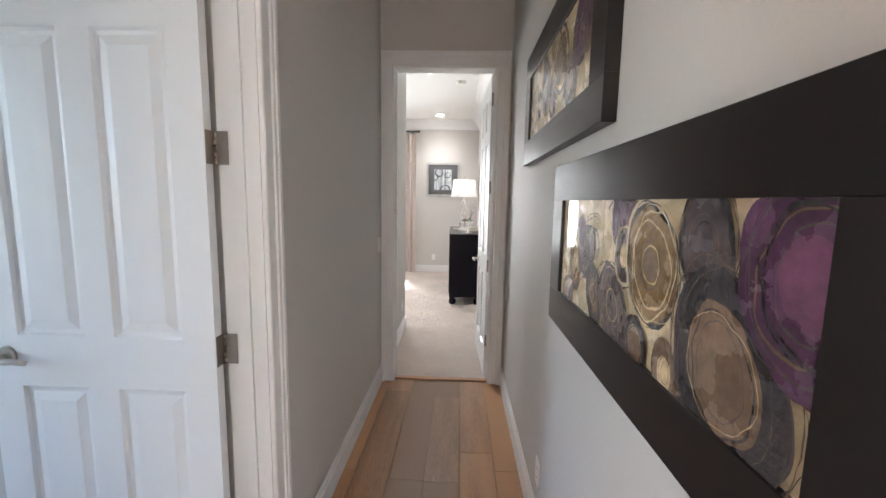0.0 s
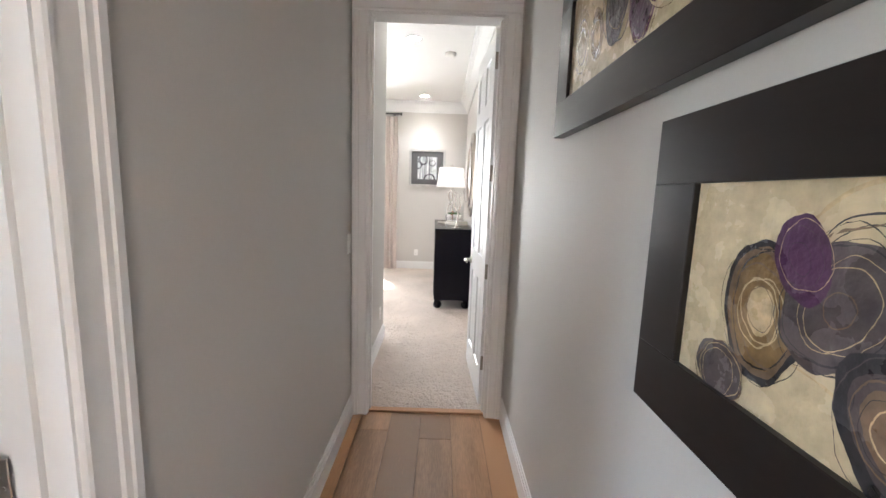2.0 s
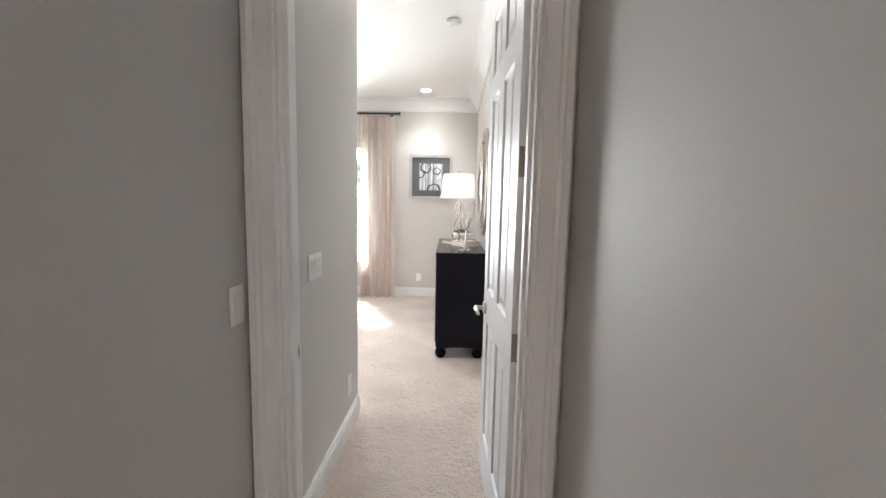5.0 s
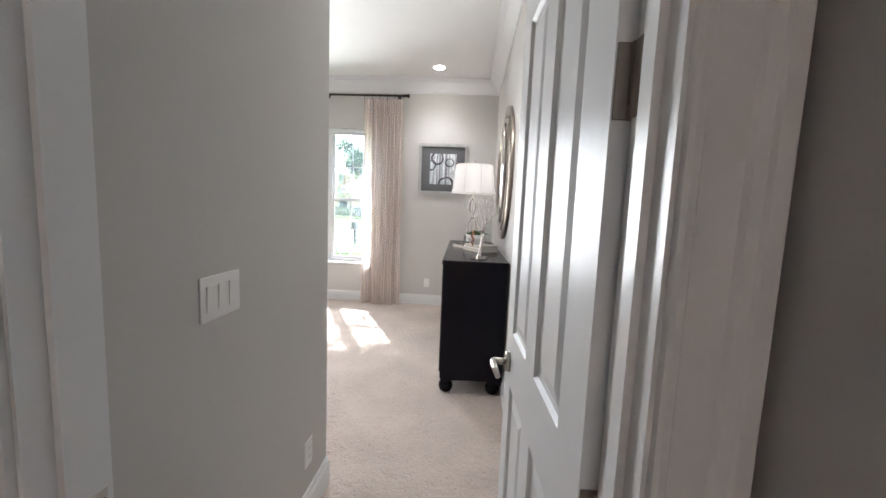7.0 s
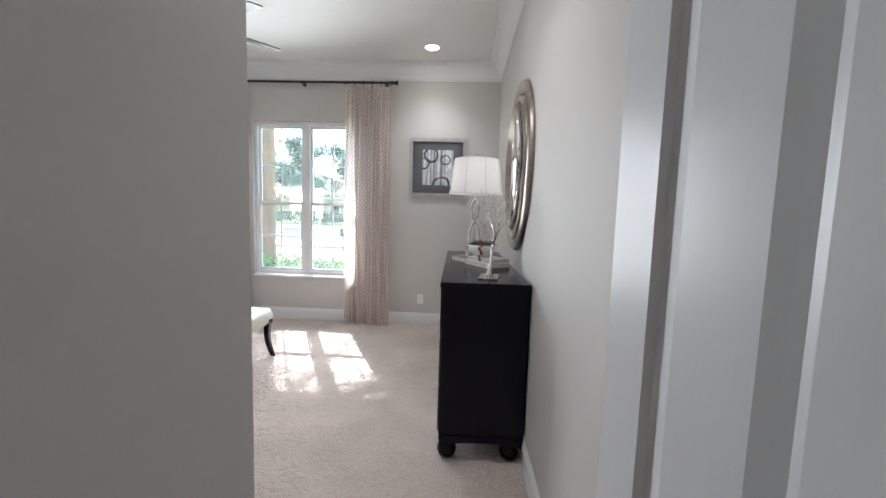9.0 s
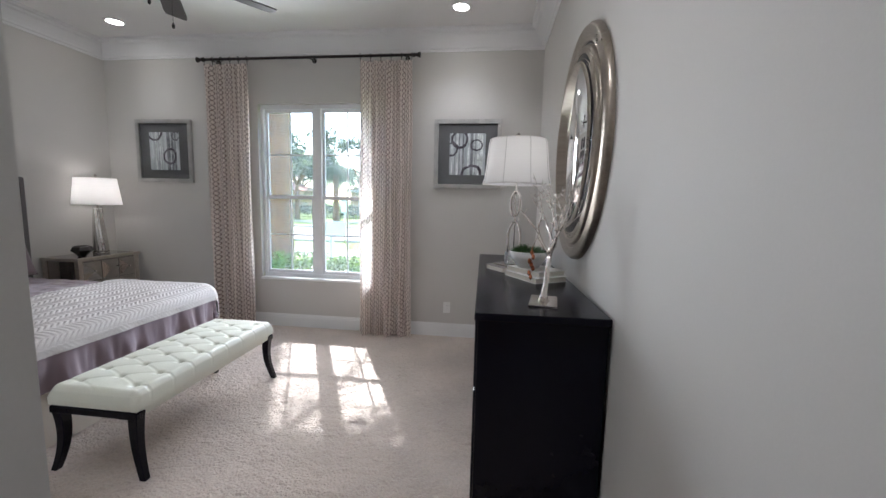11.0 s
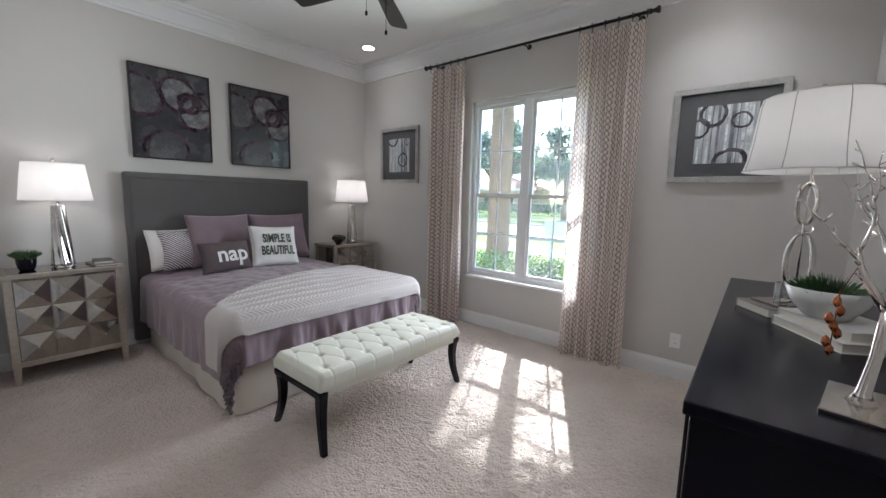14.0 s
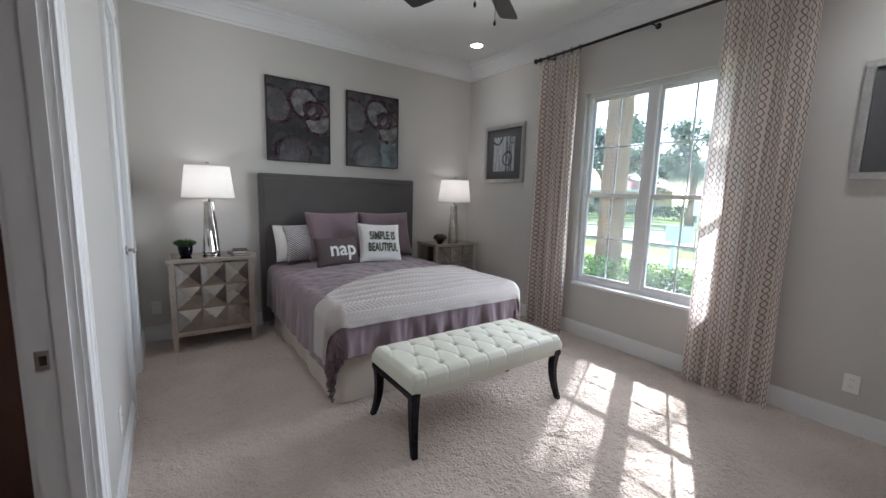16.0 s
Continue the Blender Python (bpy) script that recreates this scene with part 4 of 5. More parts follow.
def hoop(oy, oz, ry, rz, x, tilt, prof_w, prof_d, n=88):
    """A flat-backed ridged hoop in the y-z plane, set x off the wall."""
    bm = bmesh.new()
    prof = [(-1.0, 0.0), (-0.92, 0.55), (-0.6, 0.95), (-0.35, 0.72), (0.0, 1.0), (0.35, 0.72), (0.6, 0.95), (0.92, 0.55), (1.0, 0.0)]
    rings = []
    for i in range(n):
        a = i * math.tau / n
        yy, zz = math.cos(a), math.sin(a)
        p = Vector((0, oy + (ry * yy) * math.cos(tilt) - rz * zz * math.sin(tilt), oz + ry * yy * math.sin(tilt) + rz * zz * math.cos(tilt)))
        o = Vector((0, yy * math.cos(tilt) - zz * math.sin(tilt), yy * math.sin(tilt) + zz * math.cos(tilt)))
        rings.append([bm.verts.new(p + o * (prof_w * k) + Vector((-x - prof_d * d, 0, 0))) for k, d in prof])
    for i in range(n):
        q, r = rings[i], rings[(i + 1) % n]
        for j in range(len(prof) - 1):
            f = bm.faces.new((q[j], q[j + 1], r[j + 1], r[j]))
            f.smooth = True
    return bm


part("outer_hoop", hoop(0, 0, 0.536, 0.536, 0.002, 0, 0.034, 0.034), "pewter", mir)
part("outer_bead", hoop(0, 0, 0.50, 0.50, 0.006, 0, 0.012, 0.024), "pewter", mir)
part("inner_hoop", hoop(0, 0, 0.392, 0.392, 0.034, 0, 0.014, 0.026), "pewter", mir)
for oy, oz, ry, rz, x, tl, w in ((0.0, 0.028, 0.432, 0.424, 0.022, 0.2, 0.015), (0.026, -0.02, 0.430, 0.452, 0.014, 0.9, 0.017), (-0.03, 0.008, 0.446, 0.438, 0.018, -0.6, 0.014),
                                 (0.016, 0.034, 0.424, 0.454, 0.012, 1.3, 0.014), (-0.012, -0.036, 0.456, 0.436, 0.024, 0.5, 0.015)):
    part("hoop", hoop(oy, oz, ry, rz, x, tl, w, 0.024), "pewter", mir)
lathed_back = lathe(bmesh.new(), [(0.53, -0.002), (0.395, -0.054), (0.0005, -0.054)], 72, cap=False)
lathed_back.transform(Matrix.Rotation(radians(90), 4, "Y"))
bm = bmesh.new()
lathe(bm, [(0.0005, 0.0), (0.39, 0.0), (0.39, -0.006)], 72, cap=False)
bm.transform(Matrix.Translation((-0.056, 0, 0)) @ Matrix.Rotation(radians(-90), 4, "Y"))
part("backing", lathed_back, "black", mir)
part("mirror_glass", bm, "mirror", mir, "clear round mirror glass")


# ---- bed ----
BX0, BX1, BY0, BY1, BT = -4.22, -2.41, 5.90, 7.43, 0.66


def drape(a, b, top, lift=0.0, seed=0, ruffle=1.0):
    """A point of a cloth laid over the bed: a runs from the head to the foot, b across; what passes an edge hangs down."""
    da = max(0.0, a - (BX1 - 0.02))
    mid = (BY0 + BY1) / 2
    half = (BY1 - BY0) / 2 - 0.02
    db = max(0.0, abs(b - mid) - half)
    s = 1 if b > mid else -1
    d = math.hypot(da, db)
    x, y = min(a, BX1 - 0.02), mid + max(-half, min(half, b - mid))
    crown_ = 0.045 * (1 - ((y - mid) / half) ** 2) * min(1, max(0, (BX1 - x)) * 2)
    puff = 0.014 * noise.noise((a * 3, b * 3, seed)) + 0.005 * noise.noise((a * 9, b * 9, seed + 3))
    if d < 1e-6:
        return Vector((x, y, top + crown_ + puff + lift))
    ux, uy = da / d, s * db / d
    r = 0.085 + lift
    if d < r * 1.57:
        out, down = r * math.sin(d / r), r * (1 - math.cos(d / r))
    else:
        out, down = r, r + d - r * 1.57
    along = a * abs(uy) + b * abs(ux)
    hang = max(0.0, down - r)
    wave = ruffle * (0.3 + 0.7 * abs(ux)) * (0.02 * math.sin(along * 21 + seed) + 0.014 * math.sin(along * 37 + 1.3 * seed)) * min(1, hang * 4)
    out += wave + 0.03 * hang
    z = top + crown_ * 0.3 + lift - down + puff * 0.4
    z -= 0.18 * min(da, db)
    return Vector((x + ux * out, y + uy * out, max(z, 0.03 + 0.01 * math.sin(along * 30))))


bed = thing("bed", "queen bed with mauve comforter, made up, grey upholstered headboard", "bed", pose(0, 0, 0))
# headboard with a piped border
hb = boxm(-4.31, -4.235, 5.79, 7.53, 0.05, 1.555, 0.018, 3)
headboard = part("headboard", hb, "headboard", bed, "charcoal grey linen headboard")
bm = bmesh.new()
tube(bm, [(-4.232, 5.835, 0.3), (-4.232, 5.835, 1.51), (-4.232, 7.485, 1.51), (-4.232, 7.485, 0.3)], 0.005, 6)
part("piping", bm, "headboard", headboard)
part("mattress", boxm(BX0, BX1 - 0.03, BY0 + 0.03, BY1 - 0.03, 0.30, BT - 0.02, 0.05, 3), "skirt", bed)
part("box_base", boxm(BX0, BX1 - 0.06, BY0 + 0.05, BY1 - 0.05, 0.04, 0.30), "skirt", bed)


def skirt_at(u, v):
    p = [(BX0, BY0), (BX1 - 0.01, BY0), (BX1 - 0.01, BY1), (BX0, BY1)]
    L = [BX1 - BX0, BY1 - BY0, BX1 - BX0]
    t = u * sum(L)
    for i in range(3):
        if t <= L[i] or i == 2:
            k = min(1, t / L[i])
            x, y = p[i][0] + (p[i + 1][0] - p[i][0]) * k, p[i][1] + (p[i + 1][1] - p[i][1]) * k
            nx, ny = ((0, -1), (1, 0), (0, 1))[i]
            o = (0.008 * math.sin(t * 16) + 0.012 * math.sin(t * 5.3)) * (1 - v) + 0.008 * (1 - v)
            return (x + nx * o, y + ny * o, 0.02 + 0.34 * v)
        t -= L[i]


part("bed_skirt", sheet(bmesh.new(), 180, 8, skirt_at), "skirt", bed, "cream satin bed skirt")
SIDE, FOOT = 0.45, 0.35
mid_y = (BY0 + BY1) / 2


def comforter_at(u, v):
    a = BX0 + 0.03 + (BX1 - 0.02 + FOOT - BX0 - 0.03) * u
    b = mid_y + (2 * v - 1) * ((BY1 - BY0) / 2 - 0.02 + SIDE)
    p = drape(a, b, BT, 0.0, 1.7)
    # creases: long ones on the falls, short ones on top
    fall = max(0.0, BT - 0.06 - p.z)
    k = min(1.0, fall * 6)
    crease = 0.022 * noise.noise((b * 13, p.z * 3 + b * 2, 3)) + 0.009 * noise.noise((b * 30, p.z * 7 - b * 4, 8))
    top = 0.018 * abs(noise.noise((a * 6 + b * 3, b * 5 - a * 2, 1))) + 0.007 * noise.noise((a * 17, b * 15, 2))
    if a > BX1 - 0.02:
        p.x += crease * k
    elif k:
        p.y += 0.8 * k * (0.016 * noise.noise((a * 9, p.z * 3, 3)) + 0.006 * noise.noise((a * 26, p.z * 7, 8)))
    p.z += top * (1 - k) - 0.008
    return p


com = sheet(bmesh.new(), 150, 190, comforter_at)
com_ob = part("comforter", com, "mauve", bed, "mauve cotton comforter with ruffled drop")
sol = com_ob.modifiers.new("thick", "SOLIDIFY")
sol.thickness, sol.offset = 0.012, -1


def throw_at(u, v):
    b = mid_y + (2 * v - 1) * ((BY1 - BY0) / 2 - 0.02 + 0.42)
    k = min(1.1, max(0.0, (b - BY0) / (BY1 - BY0)))
    head = -2.64 - 0.58 * k ** 0.55
    foot = BX1 - 0.02 + 0.19 - 0.10 * max(0.0, (BY0 + 0.05 - b) / 0.3)
    a = head + (foot - head) * u
    p = drape(a, b, BT + 0.004, 0.016, 1.7)
    # herringbone quilting
    w = 0.052
    band = a / w
    f = band - math.floor(band)
    slant = (b + (f if int(math.floor(band)) % 2 else 1 - f) * w) / 0.032
    h = 0.008 * abs(math.sin(slant * math.pi)) ** 0.6 * min(1, 4 * min(f, 1 - f) + 0.1)
    if b < BY0 + 0.12:
        h *= max(0.0, (b - BY0 + 0.02) / 0.14) if b > BY0 - 0.02 else 0
    return p + Vector((0, 0, h))


throw = thing("throw_blanket", "white herringbone quilted throw laid across the bed foot", "blanket", pose(0, 0, 0))
tob = part("quilted_cloth", sheet(bmesh.new(), 170, 520, throw_at), "quilt", throw)


# ---- pillows ----
def pillow_front(x, z, w, h, d):
    u, v = max(-1, min(1, 2 * x / w)), max(-1, min(1, 2 * z / h))
    return d / 2 * (max(0.0, (1 - abs(u) ** 2.6) * (1 - abs(v) ** 2.6))) ** 0.45


def pillow(name, label, m, w, h, d, mat, seed=0, mats=None, pick=None):
    """A stuffed cushion in the x-z plane, base at z = 0; its front looks to -y."""
    t = thing(name, label, "pillow", m, "pillows on the bed")
    bm = bmesh.new()
    n = 34

    def at(sign):
        def fn(i, j):
            u, v = 2 * i - 1, 2 * j - 1
            pinch = 1 - 0.07 * (1 - abs(u) ** 2) * abs(v) ** 3 - 0.0
            pin2 = 1 - 0.07 * (1 - abs(v) ** 2) * abs(u) ** 3
            x, z = u * w / 2 * pin2, v * h / 2 * pinch
            f = pillow_front(u * w / 2, v * h / 2, w, h, d)
            k = 0.008 * noise.noise((x * 9 + seed, z * 9, sign)) + 0.003 * noise.noise((x * 25 + seed, z * 25, sign))
            return (x, sign * (f + k * min(1, f * 30)), z + h / 2)
        return fn
    sheet(bm, n, n, at(-1))
    sheet(bm, n, n, at(1))
    bmesh.ops.remove_doubles(bm, verts=bm.verts[:], dist=0.0005)
    if pick:
        for f in bm.faces:
            f.material_index = pick(f.calc_center_median())
    part("cushion", bm, mats or mat, t)
    pts = [(w / 2 * sx * (1 - 0.07 * (1 - q * q)) if ax else w / 2 * q, 0, (h / 2 * q if ax else h / 2 * sx * (1 - 0.07 * (1 - q * q))) + h / 2)
           for ax, sx, rev in ((1, 1, 1), (0, 1, -1), (1, -1, -1), (0, -1, 1)) for q in [rev * (k / 8 - 1) for k in range(0, 16)]]
    bm = bmesh.new()
    tube(bm, pts, 0.004, 5, closed=True)
    part("seam", bm, (mats or [mat])[0], t)
    return t


def lettering(text, parent, w, h, d, size, cx, cz, mat, squeeze=1.0, bold=0.0):
    """Raised print that follows the front of a cushion."""
    cu = bpy.data.curves.new("lettering", "FONT")
    cu.body, cu.size, cu.align_x, cu.offset = text, size, "CENTER", bold
    cu.resolution_u = 4
    tmp = new("lettering_source", cu)
    me = bpy.data.meshes.new_from_object(tmp.evaluated_get(bpy.context.evaluated_depsgraph_get()))
    bpy.data.objects.remove(tmp)
    bpy.data.curves.remove(cu)
    bm = bmesh.new()
    bm.from_mesh(me)
    bpy.data.meshes.remove(me)
    bmesh.ops.triangulate(bm, faces=bm.faces[:])
    for _ in range(2):
        bmesh.ops.subdivide_edges(bm, edges=[e for e in bm.edges if e.calc_length() > 0.015], cuts=1)
    for v in bm.verts:
        x, z = v.co.x * squeeze + cx, v.co.y + cz
        v.co = (x, -pillow_front(x, z, w, h, d) - 0.0095, z + h / 2)
    return part("lettering", bm, mat, parent, "printed lettering")


LEAN = -18
pillow("bed_pillow", "plain white sleeping pillow leaning on the headboard", pose(-4.07, 6.10, 0.70, LEAN - 6, 0, 92), 0.40, 0.38, 0.15, "whitepillow", 1)
pillow("sham_pillow", "white pillow with fine dark diagonal stripes", pose(-4.02, 6.18, 0.70, LEAN - 4, 0, 92), 0.40, 0.37, 0.13, "striped", 2)
pillow("euro_pillow", "large mauve square pillow against the headboard", pose(-3.98, 6.475, 0.705, LEAN, 0, 90), 0.57, 0.50, 0.17, "mauve", 3)
pillow("euro_pillow", "large mauve square pillow, tilted against the headboard", pose(-4.02, 7.08, 0.70, LEAN, 0, 88), 0.62, 0.50, 0.17, "mauve", 4)
nap = pillow("lumbar_pillow", "small taupe lumbar pillow printed with nap", pose(-3.69, 6.39, 0.69, LEAN - 4, -1, 90), 0.43, 0.28, 0.13, "brownpillow", 5)
lettering("nap", nap, 0.43, 0.28, 0.13, 0.195, 0.035, -0.055, "letterw", 0.95, 0.004)
simple = pillow("accent_pillow", "white square pillow printed with green words", pose(-3.68, 6.83, 0.695, LEAN - 2, 3, 87), 0.46, 0.40, 0.14, "whitepillow", 6)
lettering("SIMPLE IS", simple, 0.46, 0.40, 0.14, 0.118, 0.005, 0.02, "letter", 0.60, 0.004)
lettering("BEAUTIFUL", simple, 0.46, 0.40, 0.14, 0.118, 0.005, -0.10, "letter", 0.555, 0.004)


# ---- tufted bench at the foot of the bed ----
bench = thing("bench", "ivory tufted leather bench with curved dark legs", "bench", pose(-1.945, 6.625, FH))
BW, BL, B0, B1 = 0.49, 1.19, 0.345, 0.455
tufts = [((i - 1) * 0.155, (j - 3.5) * 0.145 + (0.0725 if i == 1 else 0)) for i in range(3) for j in range(8) if not (i == 1 and j == 7)]


def seat_top(u, v):
    x, y = (u - 0.5) * BW, (v - 0.5) * BL
    e = min(1, min(u, 1 - u) * BW / 0.035) * 0.5 * math.pi, min(1, min(v, 1 - v) * BL / 0.035) * 0.5 * math.pi
    z = B1 - 0.03 * (1 - math.sin(e[0])) - 0.03 * (1 - math.sin(e[1])) + 0.012 * math.sin(math.pi * u) * math.sin(math.pi * v)
    for a, b in tufts:
        q = (x - a) ** 2 + (y - b) ** 2
        z -= 0.017 * math.exp(-q / 0.0003) + 0.005 * math.exp(-q / 0.004)
    for a, b in tufts:
        for dx, dy in ((0.155, 0.0725), (0.155, -0.0725)):
            if abs(a) > 0.01 and a > 0 and dx > 0:
                continue
            k = max(0, min(1, ((x - a) * dx + (y - b) * dy) / (dx * dx + dy * dy)))
            q = (x - a - k * dx) ** 2 + (y - b - k * dy) ** 2
            z -= 0.0028 * math.exp(-q / 0.00004)
    for b in [t[1] for t in tufts if t[0] > 0.1]:
        if abs(x) > 0.155:
            z -= 0.005 * math.exp(-((y - b) ** 2) / 0.00005)
    return (x, y, z)


bm = sheet(bmesh.new(), 90, 210, seat_top)
edge = [e for e in bm.edges if e.is_boundary]
ext = bmesh.ops.extrude_edge_only(bm, edges=edge)
for v in [g for g in ext["geom"] if isinstance(g, bmesh.types.BMVert)]:
    v.co.z = B0 + 0.012
seat = part("seat", bm, "leather", bench)
for a, b in tufts:
    bm = lathe(bmesh.new(), [(0.009, B1 - 0.026 + 0.012 * math.sin(math.pi * (a / BW + 0.5)) * math.sin(math.pi * (b / BL + 0.5))), (0.008, B1 - 0.019), (0.003, B1 - 0.016)], 10, a, b)
    part("tuft_button", bm, "leather", seat)
part("seat_frame", boxm(-BW / 2 + 0.012, BW / 2 - 0.012, -BL / 2 + 0.012, BL / 2 - 0.012, B0 - 0.028, B0 + 0.014, 0.004), "leather", bench)
for sy in (-1, 1):
    part("end_rail", boxm(-BW / 2 + 0.004, BW / 2 - 0.004, sy * (BL / 2 - 0.02) - 0.018, sy * (BL / 2 - 0.02) + 0.018, B0 - 0.032, B0 + 0.004, 0.004), "black", bench)
for sx in (-1, 1):
    for sy in (-1, 1):
        bm = bmesh.new()
        rings = []
        for k in range(9):
            t = k / 8
            z = (B0 - 0.0) * (1 - t)
            bow = 0.038 * (t ** 2.0) - 0.02 * math.sin(math.pi * t)
            w = 0.026 - 0.010 * t
            cx, cy = sx * (BW / 2 - 0.028 + bow * 0.9), sy * (BL / 2 - 0.028 + bow * 0.35)
            rings.append([bm.verts.new((cx + a * w, cy + b * w, z)) for a, b in ((-1, -1), (1, -1), (1, 1), (-1, 1))])
        for p, q in zip(rings, rings[1:]):
            for i in range(4):
                bm.faces.new((p[i], p[(i + 1) % 4], q[(i + 1) % 4], q[i]))
        bm.faces.new(rings[0])
        bm.faces.new(rings[-1])
        bmesh.ops.bevel(bm, geom=[e for e in bm.edges], offset=0.002, segments=1, affect="EDGES")
        leg = part("leg", bm, "black", bench, "black curved tapering leg")
        part("corner_block", boxm(sx * (BW / 2 - 0.052) - 0.05, sx * (BW / 2 - 0.052) + 0.05, sy * (BL / 2 - 0.012) - 0.012, sy * (BL / 2 - 0.012) + 0.012, B0 - 0.032, B0 - 0.0, 0.003), "black", leg)


# ---- mirrored nightstands ----
def nightstand(m, label):
    """Front looks to +x; 0.40 deep, 0.64 wide."""
    t = thing("nightstand", label, "nightstand", m, "pair of nightstands")
    D, Wd, Hn = 0.40, 0.64, 0.79
    fr = 0.04
    for x in (0.022, D - 0.022):
        for s in (-1, 1):
            bm = bmesh.new()
            y = s * (Wd / 2 - 0.022)
            q = [[bm.verts.new((x + a * r, y + b * r, z)) for a, b in ((-1, -1), (1, -1), (1, 1), (-1, 1))] for r, z in ((0.014, 0.0), (0.021, 0.14), (0.021, Hn - 0.03))]
            for p, r in zip(q, q[1:]):
                for i in range(4):
                    bm.faces.new((p[i], p[(i + 1) % 4], r[(i + 1) % 4], r[i]))
            bm.faces.new(q[0]); bm.faces.new(q[-1])
            part("leg", bm, "silver", t)
    part("carcass", boxm(0.012, D - 0.016, -Wd / 2 + 0.012, Wd / 2 - 0.012, 0.15, Hn - 0.03), "antique", t, "aged mirror side panels")
    top = part("top", boxm(-0.005, D + 0.012, -Wd / 2 - 0.012, Wd / 2 + 0.012, Hn - 0.03, Hn, 0.004), "silver", t)
    part("mirror_inlay", boxm(0.03, D - 0.025, -Wd / 2 + 0.025, Wd / 2 - 0.025, Hn - 0.001, Hn + 0.002), "antique", top, "aged mirror top")
    for n, z0, z1 in (("bottom_rail", 0.13, 0.165),):
        part(n, boxm(D - 0.03, D, -Wd / 2 + 0.043, Wd / 2 - 0.043, z0, z1, 0.003), "silver", t)
    z0, hh = 0.17, (Hn - 0.04 - 0.17) / 3
    for r in range(3):
        a, b = z0 + r * hh + 0.003, z0 + (r + 1) * hh - 0.003
        dr = part("drawer", boxm(D - 0.06, D - 0.014, -Wd / 2 + 0.045, Wd / 2 - 0.045, a, b, 0.002, 1), "silver", t)
        wv = (Wd - 0.094) / 3
        for c in range(3):
            y0 = -Wd / 2 + 0.047 + c * wv
            bm = bmesh.new()
            base = [bm.verts.new((D - 0.0135, p, q)) for p, q in ((y0, a), (y0 + wv - 0.002, a), (y0 + wv - 0.002, b), (y0, b))]
            low = [bm.verts.new((D - 0.004, p, q)) for p, q in ((y0 + 0.002, a + 0.002), (y0 + wv - 0.004, a + 0.002), (y0 + wv - 0.004, b - 0.002), (y0 + 0.002, b - 0.002))]
            tip = bm.verts.new((D + 0.022, y0 + wv / 2, (a + b) / 2))
            for i in range(4):
                bm.faces.new((base[i], base[(i + 1) % 4], low[(i + 1) % 4], low[i]))
                bm.faces.new((low[i], low[(i + 1) % 4], tip))
            part("mirror_facet", bm, "antique", dr)
        for c in (0, 2):
            y = -Wd / 2 + 0.047 + (c + 0.5) * wv
            bm = bmesh.new()
            lathe(bm, [(0.002, 0), (0.004, 0.002), (0.004, 0.01), (0.009, 0.013), (0.009, 0.019), (0.004, 0.023)], 12)
            bm.transform(Matrix.Translation((D + 0.019, y, (a + b) / 2)) @ Matrix.Rotation(radians(90), 4, "Y"))
            part("knob", bm, "chrome", dr, "small crystal knob")
    return t


nightstand(pose(-4.306, 5.352, FH), "mirrored nightstand with faceted drawer fronts")
nightstand(pose(-4.306, 7.97, FH), "mirrored nightstand with faceted drawers beside the window")


def table_lamp(m, label):
    t = thing("table_lamp", label, "table lamp", m, "pair of bedside lamps")
    bm = bmesh.new()
    n, hN = 40, 26
    prof = []
    for k in range(hN + 1):
        v = k / hN
        prof.append((0.065 - 0.029 * v, 0.012 + 0.46 * v))
    rings = []
    for k, (r, z) in enumerate(prof):
        tw = k / hN * 1.6
        rings.append([bm.verts.new((r * (1 + 0.10 * math.cos(7 * (a * math.tau / n) + tw * 3)) * math.cos(a * math.tau / n), r * (1 + 0.10 * math.cos(7 * (a * math.tau / n) + tw * 3)) * math.sin(a * math.tau / n), z)) for a in range(n)])
    for p, q in zip(rings, rings[1:]):
        for i in range(n):
            bm.faces.new((p[i], p[(i + 1) % n], q[(i + 1) % n], q[i])).smooth = True
    bm.faces.new(rings[0]); bm.faces.new(rings[-1])
    part("body", bm, "mercury", t, "twisted mercury glass body")
    part("foot", lathe(bmesh.new(), [(0.068, 0), (0.07, 0.006), (0.064, 0.013)], 36), "chrome", t)
    bm = bmesh.new()
    tube(bm, [(0, 0, 0.47), (0, 0, 0.57)], 0.009, 12)
    part("socket", bm, "chrome", t)
    sh = bmesh.new()
    lathe(sh, [(0.205, 0.505), (0.172, 0.775)], 48, cap=False)
    part("shade", sh, "shade", t, "white drum shade, lit from within")
    for z, r in ((0.505, 0.205), (0.775, 0.172)):
        bm = bmesh.new()
        tube(bm, [(r * math.cos(a * math.tau / 48), r * math.sin(a * math.tau / 48), z) for a in range(48)], 0.0025, 6, closed=True)
        part("shade_rim", bm, "whitepillow", t)
    bm = bmesh.new()
    for a in range(3):
        tube(bm, [(0, 0, 0.762), (0.172 * math.cos(a * 2.09), 0.172 * math.sin(a * 2.09), 0.772)], 0.002, 5)
    part("shade_spider", bm, "chrome", t)
    bm = bmesh.new()
    tube(bm, [(0, 0, 0.76), (0, 0, 0.785)], 0.003, 8)
    lathe(bm, [(0.002, 0.783), (0.011, 0.79), (0.013, 0.80), (0.009, 0.812), (0.002, 0.815)], 14)
    part("finial", bm, "chrome", t)
    return t


NT = FH + 0.793
table_lamp(pose(-4.1, 5.36, NT), "mercury glass lamp with white drum shade, switched on")
table_lamp(pose(-4.1, 8.05, NT), "mercury glass lamp beside the window, switched on")


